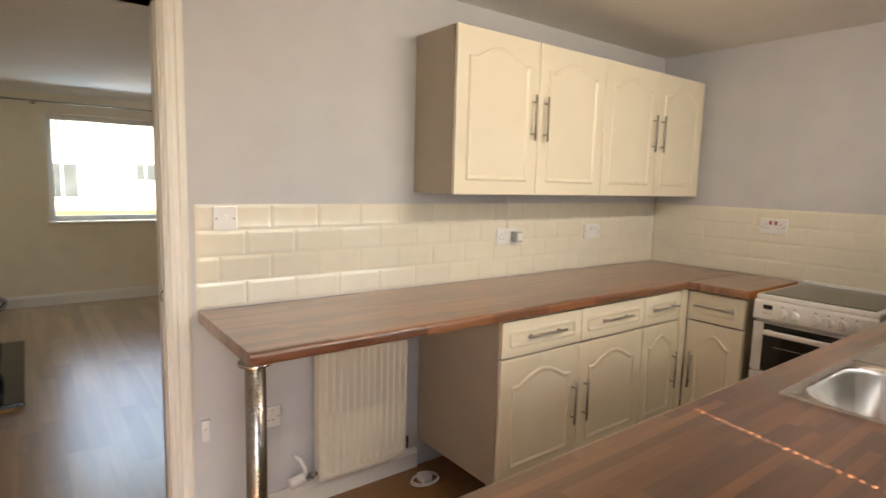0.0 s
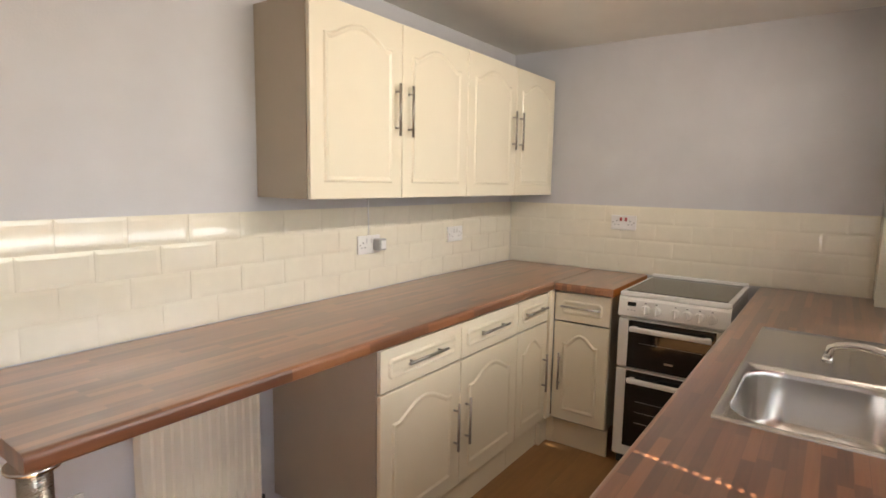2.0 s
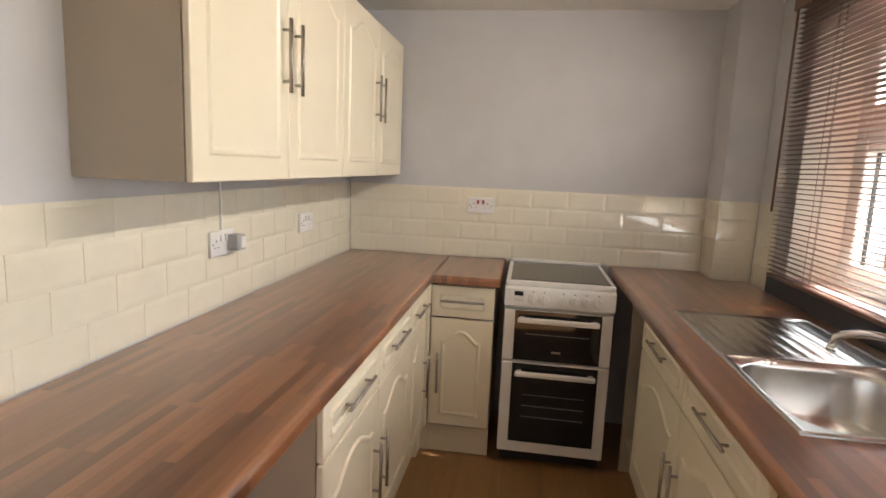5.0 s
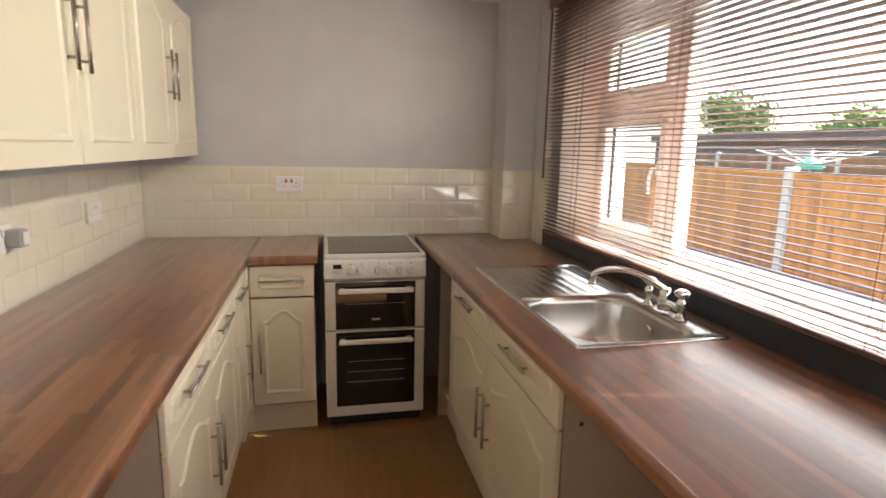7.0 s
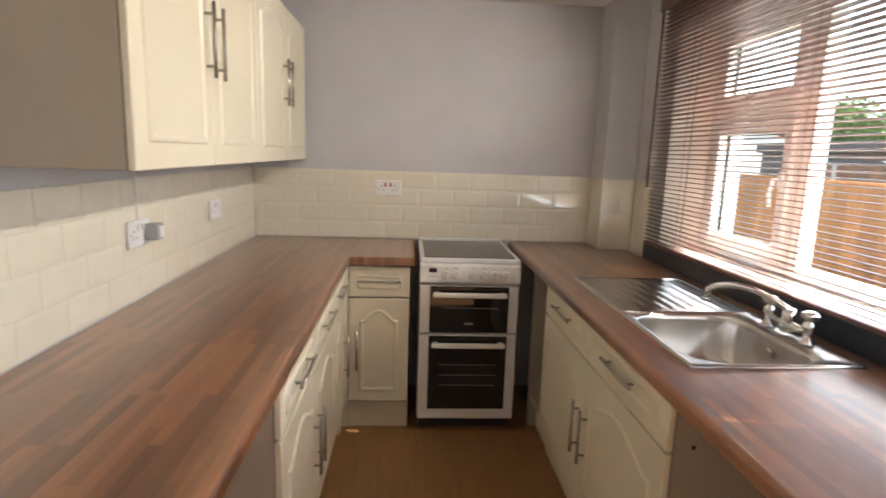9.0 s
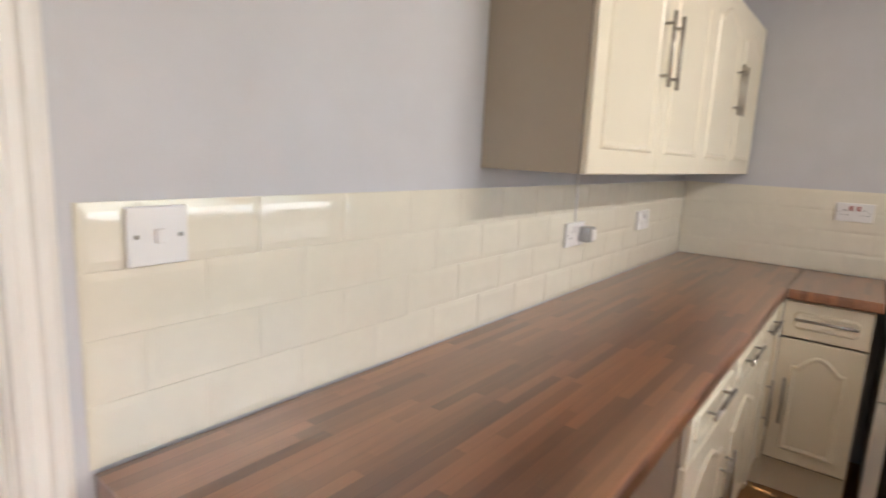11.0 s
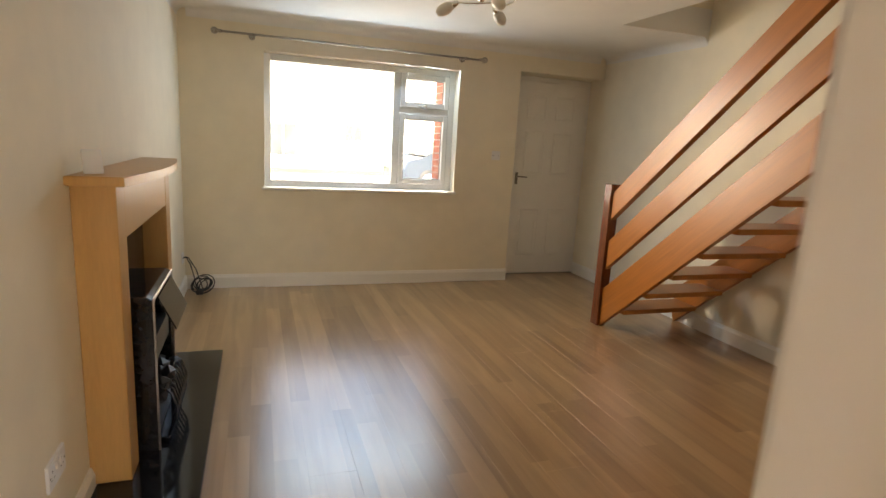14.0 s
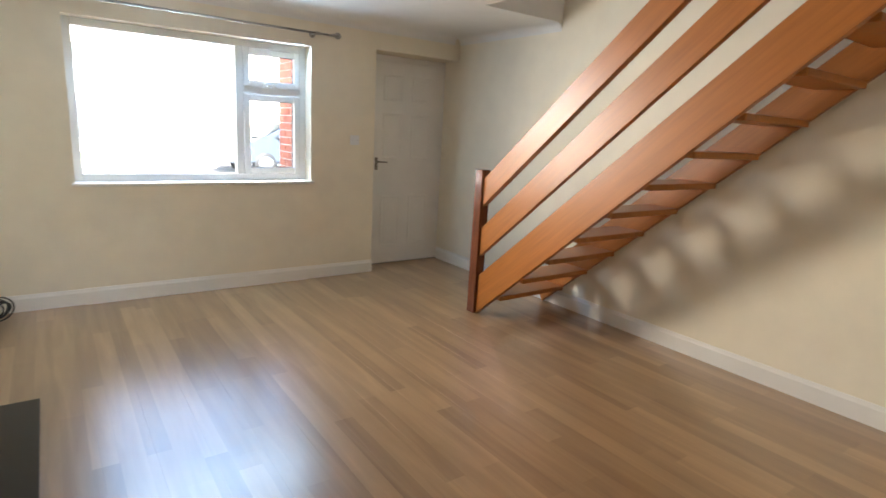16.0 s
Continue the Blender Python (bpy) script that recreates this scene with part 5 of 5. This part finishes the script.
for k in range(-2, 5):
    house(-1.6 + k * 7.2, 28.0, 7.2, 8.0, 5.0, 7.6, -1, M_RENDER, "pale rendered terraced house across the road", "terrace across the road")
house(25.5, -13.0, 7.0, 7.0, 2.35, 3.9, 1, M_RENDER, "low pale bungalow beyond the garden fences")


def garage(x, y, w, d, h):
    g = thing("garage", (x, y, -0.15), "dark flat-roofed garage row behind the fences", "garage")
    part("wall", box(x - w / 2, y - d / 2, -0.15, x + w / 2, y + d / 2, h - 0.25), M_SHED, g)
    part("roof", box(x - w / 2 - 0.15, y - d / 2 - 0.15, h - 0.249, x + w / 2 + 0.15, y + d / 2 + 0.15, h, 0.02), M_SHED, g, "dark felt roof")
    for k in range(int(w // 2.6)):
        part("door", box(x - w / 2 + 0.3 + k * 2.6, y + d / 2, -0.1, x - w / 2 + 2.5 + k * 2.6, y + d / 2 + 0.04, h - 0.45), M_SHED, g)


garage(11.5, -15.5, 13.5, 5.0, 2.02)


def tree(x, y, height, spread, seed, label):
    rng = random.Random(seed)
    t = thing("tree", (x, y, -0.15), label, "tree")
    trunk = bmesh.new()
    th = height * 0.45
    tube([(x, y, -0.15), (x + 0.05, y, th * 0.5), (x - 0.04, y + 0.05, th)], 0.16, trunk, n=10, r_end=0.09)
    tips = []
    for k in range(9):
        a = rng.uniform(0, 6.28)
        r = spread * rng.uniform(0.3, 0.75)
        e = Vector((x + r * math.cos(a), y + r * math.sin(a), th + (height - th) * rng.uniform(0.15, 0.85)))
        s = Vector((x, y, th * rng.uniform(0.7, 1.0)))
        tube([s, s.lerp(e, 0.5) + Vector((0, 0, 0.15)), e], 0.05, trunk, n=6, r_end=0.015)
        tips.append(e)
    part("trunk", trunk, M_BARK, t)
    verts, faces = [], []
    for k in range(5200):
        e = rng.choice(tips)
        c = e + Vector((rng.gauss(0, spread * 0.22), rng.gauss(0, spread * 0.22), rng.gauss(0, height * 0.085)))
        n = Vector((rng.uniform(-1, 1), rng.uniform(-1, 1), rng.uniform(-0.2, 1))).normalized()
        u = n.orthogonal().normalized() * rng.uniform(0.05, 0.10)
        v = n.cross(u) * 0.6
        i = len(verts)
        verts += [c - u, c + v, c + u, c - v]
        faces.append((i, i + 1, i + 2, i + 3))
    me = bpy.data.meshes.new("crown")
    me.from_pydata([tuple(p) for p in verts], [], faces)
    me.materials.append(M_LEAF)
    for p in me.vertices:
        p.co -= t.location
    ob = new("crown", me)
    ob.parent = t
    tagged(ob, "loose green leafy crown", kind="stuff")


tree(18.6, -16.9, 3.6, 1.5, 1, "leafy green garden tree behind the fences")
tree(14.4, -17.3, 2.95, 1.25, 2, "small leafy green tree behind the fences")


def rotary_dryer(x, y):
    r = thing("rotary_dryer", (x, y, -0.15), "rotary clothes dryer with teal cover and white lines", "clothes dryer")
    part("pole", tube([(x, y, -0.15), (x, y, 1.50)], 0.02, n=10), M_STEEL, r)
    part("cover", lathe([(0.16, 1.22), (0.20, 1.25), (0.14, 1.34), (0.03, 1.40)], (x, y, 0), n=16), M_TEAL, r, "teal plastic cover")
    for k in range(4):
        a = radians(20 + 90 * k)
        e = Vector((x + 0.85 * math.cos(a), y + 0.85 * math.sin(a), 1.50))
        part("arm", tube([(x, y, 1.28), e], 0.011, n=8), M_UPVC, r)
        b = radians(20 + 90 * (k + 1))
        for q in (0.4, 0.6, 0.8, 1.0):
            p0 = Vector((x, y, 1.28)).lerp(e, q)
            p1 = Vector((x, y, 1.28)).lerp(Vector((x + 0.85 * math.cos(b), y + 0.85 * math.sin(b), 1.50)), q)
            part("line", tube([p0, p0.lerp(p1, 0.5) - Vector((0, 0, 0.02)), p1], 0.0025, n=5), M_UPVC, r)


rotary_dryer(6.9, -8.3)


def car(x, y, turn, mat, label):
    M = pose(x, y, -0.13, 0, 0, turn)
    c = thing("car", (x, y, -0.13), label, "car")
    side = [(-2.05, 0.32), (-2.08, 0.62), (-1.95, 0.86), (-1.30, 0.98), (-0.55, 1.40), (0.75, 1.44), (1.55, 1.05), (2.02, 0.95), (2.08, 0.55), (2.02, 0.32)]
    bm = prism([(p[0], p[1]) for p in side], "y", -0.84, 0.84, bevel=0.05)
    part("body", facing(bm, M), mat, c)
    for s in (-1, 1):
        bm = prism([(-0.50, 1.34), (0.70, 1.38), (1.30, 1.05), (-1.10, 1.00)], "y", s * 0.835, s * 0.846)
        part("side_window", facing(bm, M), M_CARG, c)
    part("windscreen", facing(prism([(-1.28, 1.0), (-0.60, 1.395), (-0.62, 1.41), (-1.31, 1.01)], "y", -0.70, 0.70), M), M_CARG, c)
    for wx in (-1.28, 1.30):
        for s in (-1, 1):
            w = part("wheel", facing(lathe([(0.22, -0.11), (0.30, -0.10), (0.32, -0.05), (0.32, 0.05), (0.30, 0.10), (0.22, 0.11)], (wx, s * 0.76, 0.31), "y", 24), M), M_RUBBER, c, "black tyre")
            part("rim", facing(lathe([(0.02, 0.0), (0.20, -0.012), (0.215, 0.012), (0.18, 0.016), (0.05, 0.02)], (wx, s * 0.872, 0.31), "y", 20), M), M_CHROME, w, "silver alloy rim")
    for s in (-1, 1):
        part("headlight", facing(box(-2.075, s * 0.6 - 0.16, 0.62, -1.98, s * 0.6 + 0.16, 0.76, 0.02), M), M_CHROME, c)
        part("mirror", facing(box(-0.95, s * 0.86 - 0.09, 0.98, -0.80, s * 0.86 + 0.09, 1.10, 0.03), M), mat, c)


car(5.48, 16.2, 8, M_CARP, "dark blue-grey hatchback parked on the road")

# ---- floor boards and tiles ----
def boards(parent, x0, x1, y0, y1, w, ln, along, mat, name="plank"):
    """Laminate boards laid in staggered rows; one mesh per length, shared."""
    shared = {}
    rows = int(math.ceil(((x1 - x0) if along == "y" else (y1 - y0)) / w))
    for r in range(rows):
        a = (x0 if along == "y" else y0) + r * w
        aw = min(w, (x1 if along == "y" else y1) - a)
        p = (y0 if along == "y" else x0)
        end = (y1 if along == "y" else x1)
        first = ln * ((r * 0.37) % 1.0)
        if first < 0.15:
            first += 0.3
        q = p + first
        while p < end - 0.005:
            q = min(q, end)
            if end - q < 0.1:
                q = end
            lx, ly = (aw, q - p) if along == "y" else (q - p, aw)
            key = (round(lx, 4), round(ly, 4))
            if key not in shared:
                shared[key] = mesh_from(box(0.0001, 0.0001, -0.012, lx - 0.0001, ly - 0.0001, 0.0, 0.0003), name, mat)
            ob = new(name, shared[key])
            ob.parent = parent
            ob.location = (a, p, 0) if along == "y" else (p, a, 0)
            p, q = q, q + ln


boards(floor_lounge, XL, XR + 0.02, PT / 2, YF + 0.30, 0.193, 1.29, "y", M_FLOOR)
boards(floor_kitchen, XL, XR, YW, PT / 2, 0.193, 1.29, "x", M_KFLOOR)

TILE_SHARED = {}


def tile_mesh(w, h, m_name):
    """Bevelled metro tile, face towards -y."""
    key = (round(w, 4), round(h, 4))
    if key not in TILE_SHARED:
        bm = bmesh.new()
        g, e = 0.0007, min(0.013, w * 0.4)
        rings = []
        for i, (t, y) in enumerate(((g, 0.0), (g, -0.0016), (g + e, -0.0029))):
            rings.append([bm.verts.new(p) for p in ((t, y, t), (w - t, y, t), (w - t, y, h - t), (t, y, h - t))])
        for p, q in zip(rings, rings[1:]):
            for i in range(4):
                bm.faces.new((p[i], p[(i + 1) % 4], q[(i + 1) % 4], q[i]))
        bm.faces.new(rings[-1])
        TILE_SHARED[key] = mesh_from(bm, "tile", M_TILE)
    return TILE_SHARED[key]


def tiling(parent, m, length, first, rows=4, h=0.0978, w=0.1975, grout=True):
    """Rows of tiles in brick bond along local x from 0 to length. m places the local frame (z up, face -y)."""
    for r in range(rows):
        p = 0.0
        q = first if r % 2 == 0 else (first + w / 2) % w
        if q < 0.012:
            q += w
        while p < length - 0.004:
            q = min(q, length)
            ob = new("tile", tile_mesh(q - p, h, "t"))
            ob.parent = parent
            ob.matrix_basis = m @ Matrix.Translation((p, 0, r * h))
            p, q = q, q + w


def grout_bed(name, bm):
    return structure(name, bm, M_GROUT, "cream metro tile splashback with pale grout")


ZT = 0.9115
g1 = grout_bed("trim_splashback_partition", box(0.001, -0.0025, ZT, XR - 0.0005, 0.0, ZT + 0.391))
tiling(g1, Matrix.Translation((0.002, -0.0025, ZT)), XR - 0.004, 0.182)
g2 = grout_bed("trim_splashback_far", box(XR - 0.0025, CY, ZT, XR, -0.006, ZT + 0.391))
tiling(g2, Matrix.Translation((XR - 0.0025, -0.0065, ZT)) @ Matrix.Rotation(radians(-90), 4, "Z"), -CY - 0.012, 0.15)
g3 = grout_bed("trim_splashback_column", box(CX - 0.001, CY - 0.0005, ZT, XR - 0.006, CY + 0.0025, ZT + 0.391))
tiling(g3, Matrix.Translation((XR - 0.007, CY + 0.0025, ZT)) @ Matrix.Rotation(radians(180), 4, "Z"), XR - 0.007 - CX, 0.19)
g4 = grout_bed("trim_splashback_column_front", box(CX - 0.0025, YW + 0.006, ZT, CX + 0.0002, CY, ZT + 0.391))
tiling(g4, Matrix.Translation((CX - 0.0025, CY + 0.0025, ZT)) @ Matrix.Rotation(radians(-90), 4, "Z"), CY - YW - 0.006, 0.10)
g5 = grout_bed("trim_splashback_window", box(2.505, YW, ZT + 0.001, CX - 0.007, YW + 0.0025, ZT + 0.391))
tiling(g5, Matrix.Translation((CX - 0.007, YW + 0.0025, ZT)) @ Matrix.Rotation(radians(180), 4, "Z"), CX - 0.007 - 2.505, 0.06)
